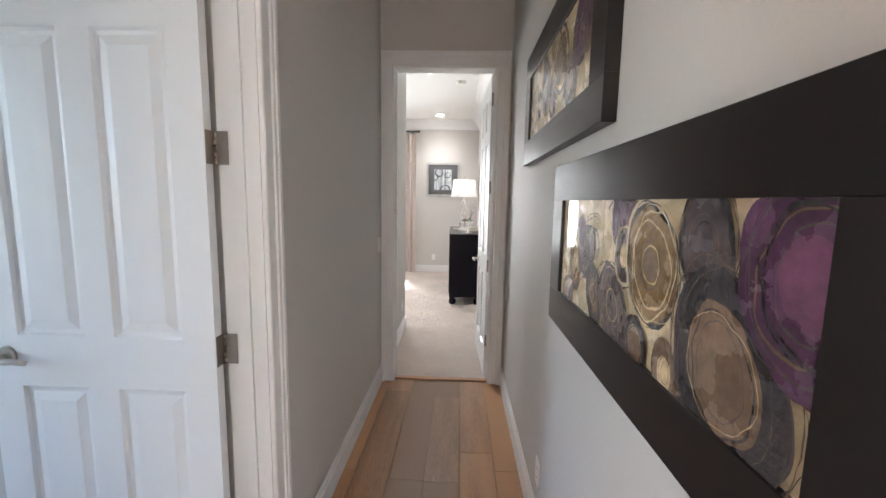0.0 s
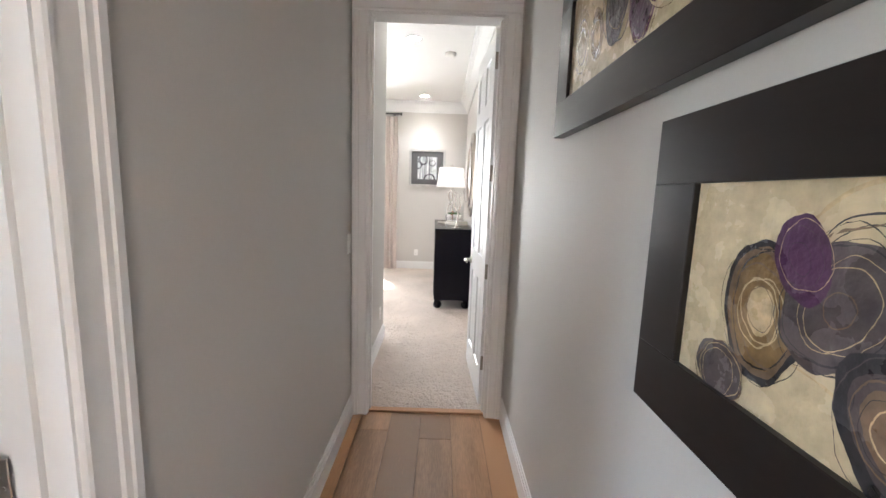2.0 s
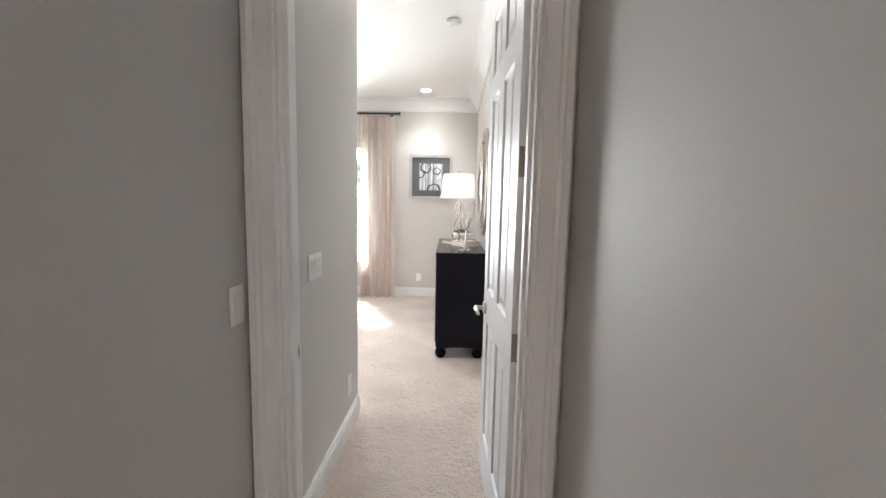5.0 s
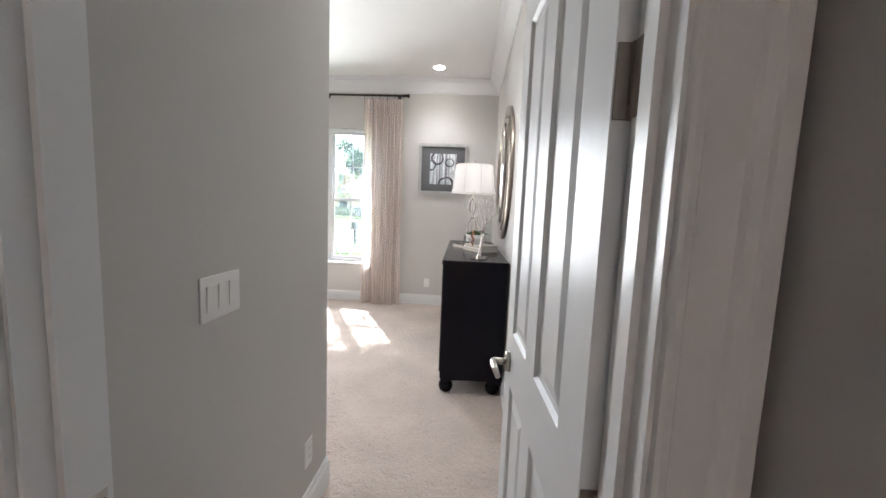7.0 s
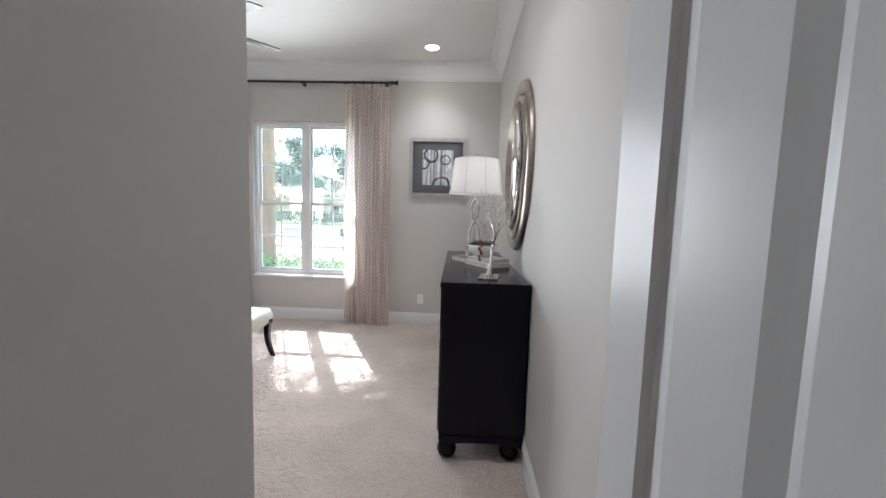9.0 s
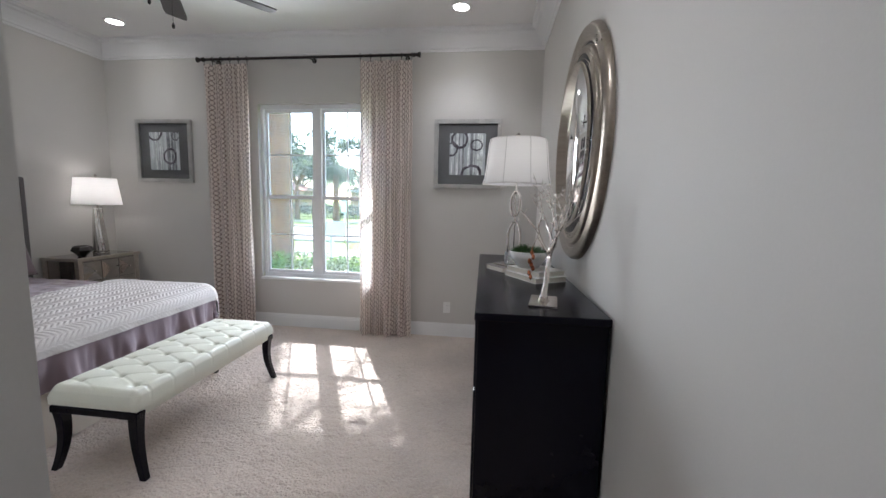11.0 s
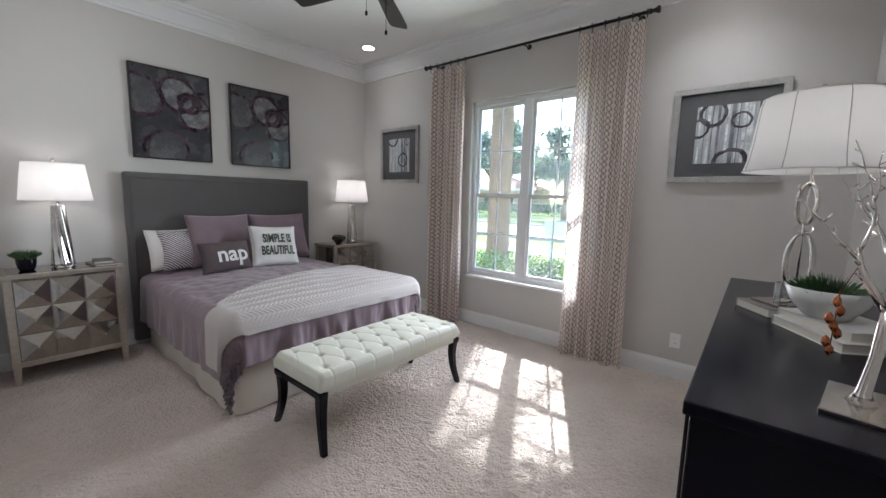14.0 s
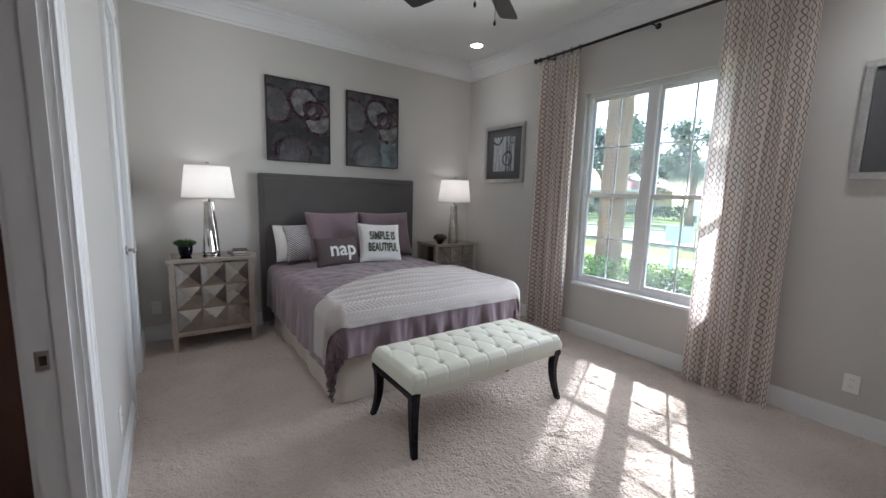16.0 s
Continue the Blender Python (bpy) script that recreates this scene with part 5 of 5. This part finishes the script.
def grass_tuft(parent, r, h, count, z0, seed, mat="green", name="grass"):
    bm = bmesh.new()
    g = random.Random(seed)
    for _ in range(count):
        a, q = g.uniform(0, math.tau), r * math.sqrt(g.random())
        x, y = q * math.cos(a), q * math.sin(a)
        ln = h * g.uniform(0.6, 1.1) * (1 - 0.5 * (q / r) ** 2)
        lx, ly = x * 0.6 + g.uniform(-0.3, 0.3) * r, y * 0.6 + g.uniform(-0.3, 0.3) * r
        w = 0.0022
        b = a + 1.5
        v = [bm.verts.new((x - w * math.cos(b), y - w * math.sin(b), z0)), bm.verts.new((x + w * math.cos(b), y + w * math.sin(b), z0)),
             bm.verts.new((x + lx * 0.5 + w * 0.7, y + ly * 0.5, z0 + ln * 0.65)), bm.verts.new((x + lx, y + ly, z0 + ln))]
        bm.faces.new((v[0], v[1], v[2]))
        bm.faces.new((v[0], v[2], v[3]))
    return part(name, bm, mat, parent, "tufted green blades")


pot = thing("potted_plant", "small green grass plant in a black pot", "plant", pose(-4.08, 5.165, NT))
part("pot", lathe(bmesh.new(), [(0.036, 0), (0.044, 0.01), (0.054, 0.05), (0.056, 0.105), (0.051, 0.105), (0.049, 0.088)], 28), "black", pot)
grass_tuft(pot, 0.056, 0.075, 620, 0.085, 4)


def book(m, label, w, d, h, cover, spine=-1, group=""):
    t = thing("book", label, "book", m, group)
    bm = bmesh.new()
    box(bm, -w / 2, w / 2, -d / 2, d / 2, 0, 0.003, 0.001, 1)
    box(bm, -w / 2, w / 2, -d / 2, d / 2, h - 0.003, h, 0.001, 1)
    box(bm, -w / 2, -w / 2 + 0.003, -d / 2, d / 2, 0.003, h - 0.003)
    part("cover", bm, cover, t)
    part("page_block", boxm(-w / 2 + 0.003, w / 2 - 0.004, -d / 2 + 0.004, d / 2 - 0.004, 0.003, h - 0.003), "page", t)
    return t


book(pose(-4.07, 5.60, NT, 0, 0, 96), "large grey book lying on the nightstand", 0.19, 0.25, 0.012, "bookgrey")
book(pose(-4.08, 5.585, NT + 0.0125, 0, 0, 84), "tan book stacked on a nightstand", 0.12, 0.19, 0.022, "bookgreen")
bowl = thing("decor_bowl", "dark faceted geometric bowl on the nightstand", "bowl", pose(-4.02, 7.79, NT))
bm = lathe(bmesh.new(), [(0.03, 0.0), (0.06, 0.035), (0.092, 0.062), (0.075, 0.095), (0.055, 0.105), (0.05, 0.100), (0.066, 0.088), (0.076, 0.062), (0.03, 0.012)], 7)
for f in bm.faces:
    f.smooth = False
part("bowl_body", bm, "bronze", bowl)


# ---- dresser and what stands on it ----
dr_m = pose(-0.088, 5.82, FH, 0, 0, 1.2)
dresser = thing("dresser", "black lacquered dresser on bun feet", "dresser", dr_m)
DW, DL, DT = 0.480, 1.69, 1.004
part("body", boxm(0.012, DW - 0.004, 0.014, DL - 0.014, 0.115, DT - 0.03, 0.004, 2), "black", dresser)
part("top", boxm(0, DW, 0, DL, DT - 0.03, DT, 0.004, 2), "black", dresser)
for y0 in (0.004, DL - 0.014):
    bm = bmesh.new()
    xs = [0.02 + (DW - 0.03) * k / 14 for k in range(15)]
    low = [0.115 - 0.03 * (1 - math.sin(math.pi * k / 14) ** 0.5) for k in range(15)]
    outline = [(a, b) for a, b in zip(xs, low)] + [(xs[-1], 0.15), (xs[0], 0.15)]
    bm.faces.new([bm.verts.new((a, y0, b)) for a, b in outline])
    r = bmesh.ops.extrude_face_region(bm, geom=bm.faces[:])
    bmesh.ops.translate(bm, verts=[g for g in r["geom"] if isinstance(g, bmesh.types.BMVert)], vec=(0, 0.0095, 0))
    part("apron", bm, "black", dresser, "black scalloped apron")
for r in range(3):
    for c in range(3):
        y0, y1 = 0.03 + c * (DL - 0.06) / 3 + 0.006, 0.03 + (c + 1) * (DL - 0.06) / 3 - 0.006
        z0 = 0.15 + r * 0.275
        part("drawer", boxm(0.003, 0.03, y0, y1, z0 + 0.006, z0 + 0.268, 0.004, 1), "black", dresser)
for fx in (0.06, DW - 0.07):
    for fy in (0.065, DL - 0.065):
        part("bun_foot", lathe(bmesh.new(), [(0.026, 0), (0.045, 0.014), (0.055, 0.042), (0.05, 0.07), (0.03, 0.088), (0.034, 0.096), (0.034, 0.116)], 24, fx, fy), "black", dresser)

DTZ = FH + DT
# silver branch sculpture
tree = thing("branch_sculpture", "polished silver branch sculpture on a square base", "sculpture", pose(0.180, 6.03, DTZ, 0, 0, -9))
part("base_plate", boxm(-0.054, 0.054, -0.09, 0.09, 0, 0.009, 0.002, 2), "chrome", tree)
rb = random.Random(11)


def branch(bm, p, d, ln, r, depth):
    pts, rad = [p], [r]
    q = p.copy()
    for k in range(4):
        d = (d + Vector((rb.uniform(-0.32, 0.32), rb.uniform(-0.32, 0.32), 0.12))).normalized()
        q = q + d * ln / 4
        pts.append(q.copy())
        rad.append(r * (1 - 0.13 * (k + 1)))
        if k in (0, 1, 2) and rb.random() < 0.8:
            tube(bm, [q, q + Vector((rb.uniform(-1, 1), rb.uniform(-1, 1), 0.5)).normalized() * 0.022], [rad[-1] * 0.8, 0.0022], 6)
    tube(bm, pts, rad, 8)
    if depth == 0:
        return
    for _ in range(2 if depth < 3 else 3):
        nd = (d + Vector((rb.uniform(-0.85, 0.75), rb.uniform(-0.8, 0.8), rb.uniform(0.1, 0.5)))).normalized()
        branch(bm, q - d * ln * rb.uniform(0, 0.3), nd, ln * rb.uniform(0.75, 1.05), rad[-1] * 0.85, depth - 1)


bm = bmesh.new()
tube(bm, [(0, 0, 0.006), (0, 0, 0.03), (0.008, 0.004, 0.10), (0.014, 0.008, 0.20)], [0.026, 0.012, 0.0095, 0.0105], 12)
part("trunk", bm, "chrome", tree)
for dx, dy, dz in ((-0.62, -0.2, 0.9), (0.40, 0.3, 0.9), (-0.2, 0.5, 1.0), (0.15, -0.5, 1.0), (0.45, -0.1, 0.9)):
    bm = bmesh.new()
    branch(bm, Vector((0.014, 0.008, 0.19)), Vector((dx, dy, dz)).normalized(), 0.132, 0.0088, 2)
    part("branch", bm, "chrome", tree)

# copper leaves hung in the branches
orn = part("hanging_leaves", bmesh.new(), "copper", tree, "copper coloured hanging leaves")
bm = bmesh.new()
for i in range(7):
    z = 0.20 - 0.016 * i
    c = Vector((-0.055 + 0.008 * math.sin(i * 2.1), -0.01 + 0.01 * math.cos(i * 1.7), z))
    lathe(bm, [(0.0015, -0.012), (0.0075, -0.004), (0.006, 0.006), (0.001, 0.012)], 7)
    bmesh.ops.translate(bm, verts=bm.verts[-28:], vec=c)
tube(bm, [(-0.055, -0.01, 0.09), (-0.053, -0.008, 0.22), (-0.035, 0.0, 0.27)], 0.0012, 5)
bm.to_mesh(orn.data)
bm.free()

book(pose(0.20, 6.56, DTZ, 0, 0, -58), "large white book at the bottom of a stack", 0.27, 0.20, 0.028, "book", group="books on the dresser")
book(pose(0.205, 6.575, DTZ + 0.0285, 0, 0, -54), "white book on top of a stack", 0.25, 0.185, 0.026, "book", group="books on the dresser")
book(pose(0.075, 6.81, DTZ, 0, 0, -55), "grey book lying under the photo tray", 0.17, 0.22, 0.03, "bookgrey", group="books on the dresser")
pb = thing("planted_bowl", "white ceramic bowl filled with green grass", "plant", pose(0.165, 6.585, DTZ + 0.055))
part("bowl", lathe(bmesh.new(), [(0.05, 0), (0.056, 0.004), (0.088, 0.045), (0.104, 0.088), (0.100, 0.089), (0.085, 0.06), (0.06, 0.05)], 40), "ceramic", pb)
grass_tuft(pb, 0.062, 0.075, 900, 0.055, 9)
tray = thing("photo_block", "clear crystal photo block on a grey book", "photo frame", pose(0.075, 6.81, DTZ + 0.0305, 0, 0, -50))
part("lower_block", boxm(-0.06, 0.06, -0.075, 0.075, 0, 0.012, 0.003, 1), "antique", tray)
bm = boxm(-0.045, 0.045, -0.012, 0.012, 0.012, 0.085, 0.003, 1)
bm.transform(Matrix.Rotation(radians(-70), 4, "Z"))
part("upright_block", bm, "acrylic", tray)

# ring-stem lamp
rl = thing("ring_lamp", "silver ring-stem lamp with a white bell shade", "table lamp", pose(0.115, 7.13, DTZ, 0, 0, 20))
part("crystal_base", boxm(-0.05, 0.05, -0.05, 0.05, 0, 0.022, 0.004), "acrylic", rl)
part("base_cap", lathe(bmesh.new(), [(0.03, 0.022), (0.03, 0.03), (0.012, 0.036)], 24), "chrome", rl)


def oval(cz, rx, rz, tilt):
    bm = bmesh.new()
    tube(bm, [(rx * math.cos(a * math.tau / 48) * math.cos(tilt), rx * math.cos(a * math.tau / 48) * math.sin(tilt), cz + rz * math.sin(a * math.tau / 48)) for a in range(48)], 0.0075, 10, closed=True)
    return bm


for tl in (0.3, 1.9):
    part("lower_ring", oval(0.155, 0.058, 0.118, tl), "chrome", rl)
    part("upper_ring", oval(0.395, 0.042, 0.082, tl), "chrome", rl)
bm = bmesh.new()
lathe(bm, [(0.002, 0.272), (0.022, 0.278), (0.032, 0.293), (0.022, 0.308), (0.002, 0.314)], 20)
part("crystal_ball", bm, "acrylic", rl)
part("stem", tube(bmesh.new(), [(0, 0, 0.03), (0, 0, 0.62)], 0.004, 8), "chrome", rl)
bell = [(0.225, 0.525), (0.214, 0.57), (0.204, 0.64), (0.197, 0.72), (0.190, 0.79), (0.182, 0.812)]
shade = part("shade", lathe(bmesh.new(), bell, 48, cap=False), "shade", rl, "white bell shade with seams")
for a in range(8):
    bm = bmesh.new()
    c, s = math.cos(a * math.tau / 8), math.sin(a * math.tau / 8)
    tube(bm, [((r + 0.001) * c, (r + 0.001) * s, z) for r, z in bell], 0.0016, 5)
    part("seam", bm, "silverframe", shade)
for r, z in (bell[0], bell[-1]):
    bm = bmesh.new()
    tube(bm, [(r * math.cos(a * math.tau / 48), r * math.sin(a * math.tau / 48), z) for a in range(48)], 0.003, 6, closed=True)
    part("shade_rim", bm, "whitepillow", rl)
bm = bmesh.new()
tube(bm, [(0, 0, 0.60), (0, 0, 0.835)], 0.0025, 6)
for a in range(3):
    tube(bm, [(0, 0, 0.80), (0.183 * math.cos(a * 2.09), 0.183 * math.sin(a * 2.09), 0.812)], 0.002, 5)
lathe(bm, [(0.002, 0.832), (0.012, 0.84), (0.012, 0.852), (0.002, 0.86)], 12)
part("harp_and_finial", bm, "chrome", rl)


# ---- outdoors ----
GZ = -0.30
structure("ground", boxm(-400, 400, N_ + 0.17, 900, GZ - 0.5, GZ), "grass", "sunlit front lawn reaching the horizon", "lawn")
structure("pavement", boxm(-80, 80, 15.9, 17.3, GZ - 0.2, GZ + 0.02, 0.01, 1), "concrete", "pale concrete sidewalk", "sidewalk")
structure("road", boxm(-80, 80, 20.2, 28.0, GZ - 0.2, GZ + 0.012), "asphalt", "pale sunlit street", "road")
structure("kerb", boxm(-80, 80, 19.9, 20.19, GZ - 0.2, GZ + 0.10, 0.03, 2), "concrete", "concrete kerb of the street", "kerb")
structure("kerb", boxm(-80, 80, 28.01, 28.3, GZ - 0.2, GZ + 0.10, 0.03, 2), "concrete", "concrete kerb across the street", "kerb")
structure("pavement", boxm(-80, 80, 34.0, 35.6, GZ - 0.2, GZ + 0.02, 0.01, 1), "concrete", "concrete sidewalk across the street", "sidewalk")


def leaf_cloud(bm, g, centre, radius, count, size, flat=1.0):
    """Scattered small leaves round a point, thinner towards the outside."""
    for _ in range(count):
        d = Vector((g.gauss(0, 1), g.gauss(0, 1), g.gauss(0, 1))).normalized() * radius * g.random() ** 0.45
        c = Vector(centre) + Vector((d.x, d.y, d.z * flat))
        n = Vector((g.gauss(0, 1), g.gauss(0, 1), g.gauss(0, 1) + 0.6)).normalized()
        a = n.orthogonal().normalized()
        a = Matrix.Rotation(g.uniform(0, 6.28), 3, n) @ a
        b = n.cross(a)
        s = size * g.uniform(0.6, 1.3)
        bm.faces.new([bm.verts.new(c + a * s * p + b * s * q * 0.55) for p, q in ((-1, 0), (0, -1), (1, 0), (0, 1))])


def shrub(x, y, h, seed):
    t = thing("shrub", "bright green clipped shrub under the window", "shrub", pose(x, y, GZ), "shrubs below the window")
    g = random.Random(seed)
    bm = bmesh.new()
    for _ in range(9):
        a = g.uniform(0, 6.28)
        tube(bm, [(0, 0, 0), (0.1 * math.cos(a), 0.1 * math.sin(a), h * 0.4), (0.26 * math.cos(a), 0.26 * math.sin(a), h * 0.8)], [0.014, 0.009, 0.004], 5)
    part("stems", bm, "bark", t)
    bm = bmesh.new()
    for _ in range(7):
        leaf_cloud(bm, g, (g.uniform(-0.25, 0.25), g.uniform(-0.25, 0.25), h * g.uniform(0.5, 0.86)), 0.27, 150, 0.032, 0.75)
    part("leaves", bm, "leaf", t)
    return t


for i in range(11):
    shrub(-5.6 + i * 0.52, 10.55 + 0.12 * math.sin(i * 2.4), 0.78 + 0.06 * math.sin(i * 1.7), 30 + i)
for i in range(8):
    shrub(-5.2 + i * 0.56, 11.1 + 0.1 * math.sin(i * 3.1), 0.72, 50 + i)

palm = thing("palm_tree", "tall palm with a tan ringed trunk near the window", "palm tree", pose(-3.74, 11.0, GZ))
bm = bmesh.new()
prof = []
for k in range(60):
    z = 5.95 * k / 59
    prof.append((0.20 - 0.004 * z + 0.012 * (k % 2) + 0.03 * max(0, 1 - z), z))
lathe(bm, prof, 26)
for v in bm.verts:
    k = 1 + 0.06 * noise.noise((v.co.x * 6, v.co.y * 6, v.co.z * 3))
    v.co.x, v.co.y = v.co.x * k, v.co.y * k
part("trunk", bm, "bark", palm, "tan ringed trunk, rough near the ground")


def fronds(g, n, ln, z0, droop, low=-0.2):
    bm = bmesh.new()
    for i in range(n):
        a = i * 2.399 + g.uniform(-0.2, 0.2)
        lift = g.uniform(low, 1.1)
        pts = []
        for k in range(11):
            t = k / 10
            r = ln * t * (0.95 if lift < 0.6 else 0.8)
            pts.append(Vector((r * math.cos(a), r * math.sin(a), z0 + ln * (lift * t * 0.7 - droop * t * t))))
        tube(bm, pts, [0.03 * (1 - 0.8 * k / 10) for k in range(11)], 5)
        for k in range(1, 11):
            for m in range(3):
                p = pts[k - 1].lerp(pts[k], m / 3)
                d = (pts[k] - pts[k - 1]).normalized()
                s = d.cross(Vector((0, 0, 1))).normalized()
                w = ln * 0.26 * math.sin(math.pi * min(1, 0.12 + 0.85 * k / 10)) ** 0.7
                for sg in (-1, 1):
                    e = p + s * sg * w + d * w * 0.5 + Vector((0, 0, -w * 0.55 + g.uniform(-0.05, 0.05)))
                    bm.faces.new([bm.verts.new(q) for q in (p - d * 0.02, p + d * 0.03, e)])
    return bm


# unseen crown, added and sized to break up the sun on the carpet
part("crown", fronds(random.Random(3), 17, 1.9, 5.9, 0.6, 0.0), "frond", palm, "arching green fronds out of view, added to dapple the sun")


def far_palm(x, y, h, seed):
    t = thing("palm_tree", "distant bushy palm across the street", "palm tree", pose(x, y, GZ))
    part("trunk", lathe(bmesh.new(), [(0.3, 0), (0.24, h * 0.3), (0.22, h * 0.7), (0.26, h)], 14), "bark", t)
    part("crown", fronds(random.Random(seed), 34, 3.0, h, 0.95), "frond", t)


def tree_(x, y, h, seed, spread=1.0, dens=260, low=0.55, shift=0.0, puff=0.12):
    t = thing("oak_tree", "leafy street tree with an uneven crown", "tree", pose(x, y, GZ), "street trees")
    g = random.Random(seed)
    bm = bmesh.new()
    tube(bm, [(0, 0, 0), (0.05, 0, h * 0.2), (0, 0.1, h * 0.4)], [0.26, 0.18, 0.15], 12)
    ends = []
    for i in range(7):
        a = i * 0.9 + g.uniform(-0.3, 0.3)
        r = h * 0.3 * spread * g.uniform(0.7, 1.1)
        e = Vector((shift + r * math.cos(a), r * math.sin(a), h * g.uniform(low, 0.92)))
        tube(bm, [(0, 0.1, h * 0.36), Vector((0, 0.1, h * 0.36)).lerp(e, 0.5) + Vector((0, 0, 0.3)), e], [0.11, 0.07, 0.025], 7)
        ends.append(e)
    part("trunk", bm, "bark", t)
    bm = bmesh.new()
    for e in ends:
        for _ in range(4):
            leaf_cloud(bm, g, e + Vector((g.uniform(-1, 1), g.uniform(-1, 1), g.uniform(-0.7, 0.7))) * h * puff * 0.92, h * puff, dens // 2, 0.16 * h / 7, 0.8)
    part("crown", bm, "oakleaf", t)
    return t


tree_(-17.5, 38, 8.2, 1, 1.1)
tree_(-24, 42, 9.5, 2, 1.1)
tree_(-11.5, 47, 7.5, 3)
tree_(-31, 36, 9.0, 4, 1.1)
tree_(-6.5, 50, 8.2, 5)
tree_(-38, 46, 10, 6, 1.1)
tree_(-19, 60, 10, 7, 1.2)
tree_(-28, 60, 10, 8, 1.2)
tree_(-12, 62, 9, 9, 1.2)
far_palm(-13.2, 36.5, 4.2, 5)
far_palm(-17.5, 47, 5.2, 6)


def house(x, y, w, d, h, label):
    t = thing("house", label, "house", pose(x, y, GZ))
    part("wall", boxm(-w / 2, w / 2, -d / 2, d / 2, 0, h), "stucco", t)
    bm = bmesh.new()
    o, rh = 0.6, 2.0
    q = [bm.verts.new(p) for p in ((-w / 2 - o, -d / 2 - o, h), (w / 2 + o, -d / 2 - o, h), (w / 2 + o, d / 2 + o, h), (-w / 2 - o, d / 2 + o, h), (-w / 2 + d / 2, 0, h + rh), (w / 2 - d / 2, 0, h + rh))]
    for f in ((0, 1, 5, 4), (1, 2, 5), (2, 3, 4, 5), (3, 0, 4), (0, 3, 2, 1)):
        bm.faces.new([q[i] for i in f])
    part("roof", bm, "tile", t, "red clay tile hip roof")
    part("fascia", boxm(-w / 2 - o, w / 2 + o, -d / 2 - o - 0.03, -d / 2 - o, h - 0.22, h + 0.02), "trim", t)
    for k in range(4):
        wx = -w / 2 + w * (k + 0.5) / 4
        wi = part("window", boxm(wx - 0.6, wx + 0.6, -d / 2 - 0.05, -d / 2 + 0.02, 0.9, 2.2), "trim", t)
        part("pane", boxm(wx - 0.52, wx + 0.52, -d / 2 - 0.07, -d / 2 - 0.051, 0.98, 2.12), "bronze", wi)


house(-11.0, 56, 13, 9, 3.0, "peach stucco house with a red tile roof")
house(-34, 58, 15, 9, 3.0, "peach stucco house half hidden by trees")

# hedge and railing across the street
hedge = thing("hedge", "dark clipped hedge across the street", "hedge", pose(-19, 43, GZ))
bm = bmesh.new()
g = random.Random(77)
for i in range(60):
    leaf_cloud(bm, g, (-9 + i * 0.3, g.uniform(-0.3, 0.3), 0.75), 0.75, 60, 0.13, 0.95)
part("leaves", bm, "oakleaf", hedge)
fence = thing("fence", "dark metal railing across the street", "fence", pose(-15, 39.5, GZ))
part("rail", boxm(-12, 8, -0.02, 0.02, 1.1, 1.15), "bronze", fence)
part("rail", boxm(-12, 8, -0.02, 0.02, 0.15, 0.2), "bronze", fence)
picket = boxm(-0.012, 0.012, -0.012, 0.012, 0, 1.25)
pm = part("picket", picket, "bronze", fence)
pm.location = (-12, 0, 0)
for i in range(1, 100):
    o = new("picket", pm.data)
    o.parent = fence
    o.location = (-12 + i * 0.2, 0, 0)

sign = thing("yard_sign", "white board sign on a post by the sidewalk", "sign", pose(-4.58, 15.4, GZ))
part("post", boxm(-0.16, -0.07, -0.045, 0.045, 0, 1.12, 0.006, 1), "signwhite", sign)
part("board", boxm(-0.32, 0.34, -0.065, -0.046, 0.70, 1.09, 0.006, 1), "signwhite", sign)
post = thing("mailbox", "dark mailbox on a post by the street", "mailbox", pose(-4.55, 18.6, GZ))
part("post", boxm(-0.05, 0.05, -0.05, 0.05, 0, 0.75, 0.005, 1), "bronze", post)
bm = boxm(-0.12, 0.12, -0.25, 0.25, 0.60, 0.95, 0.05, 3)
part("box", bm, "bronze", post)
street = thing("street_sign", "small white street sign on a thin pole", "sign", pose(-5.9, 21.0 - 1.4, GZ))
part("pole", tube(bmesh.new(), [(0, 0, 0), (0, 0, 1.75)], 0.025, 10), "nickel", street)
part("plate", boxm(-0.15, 0.15, -0.035, -0.026, 1.25, 1.75, 0.004, 1), "signwhite", street)
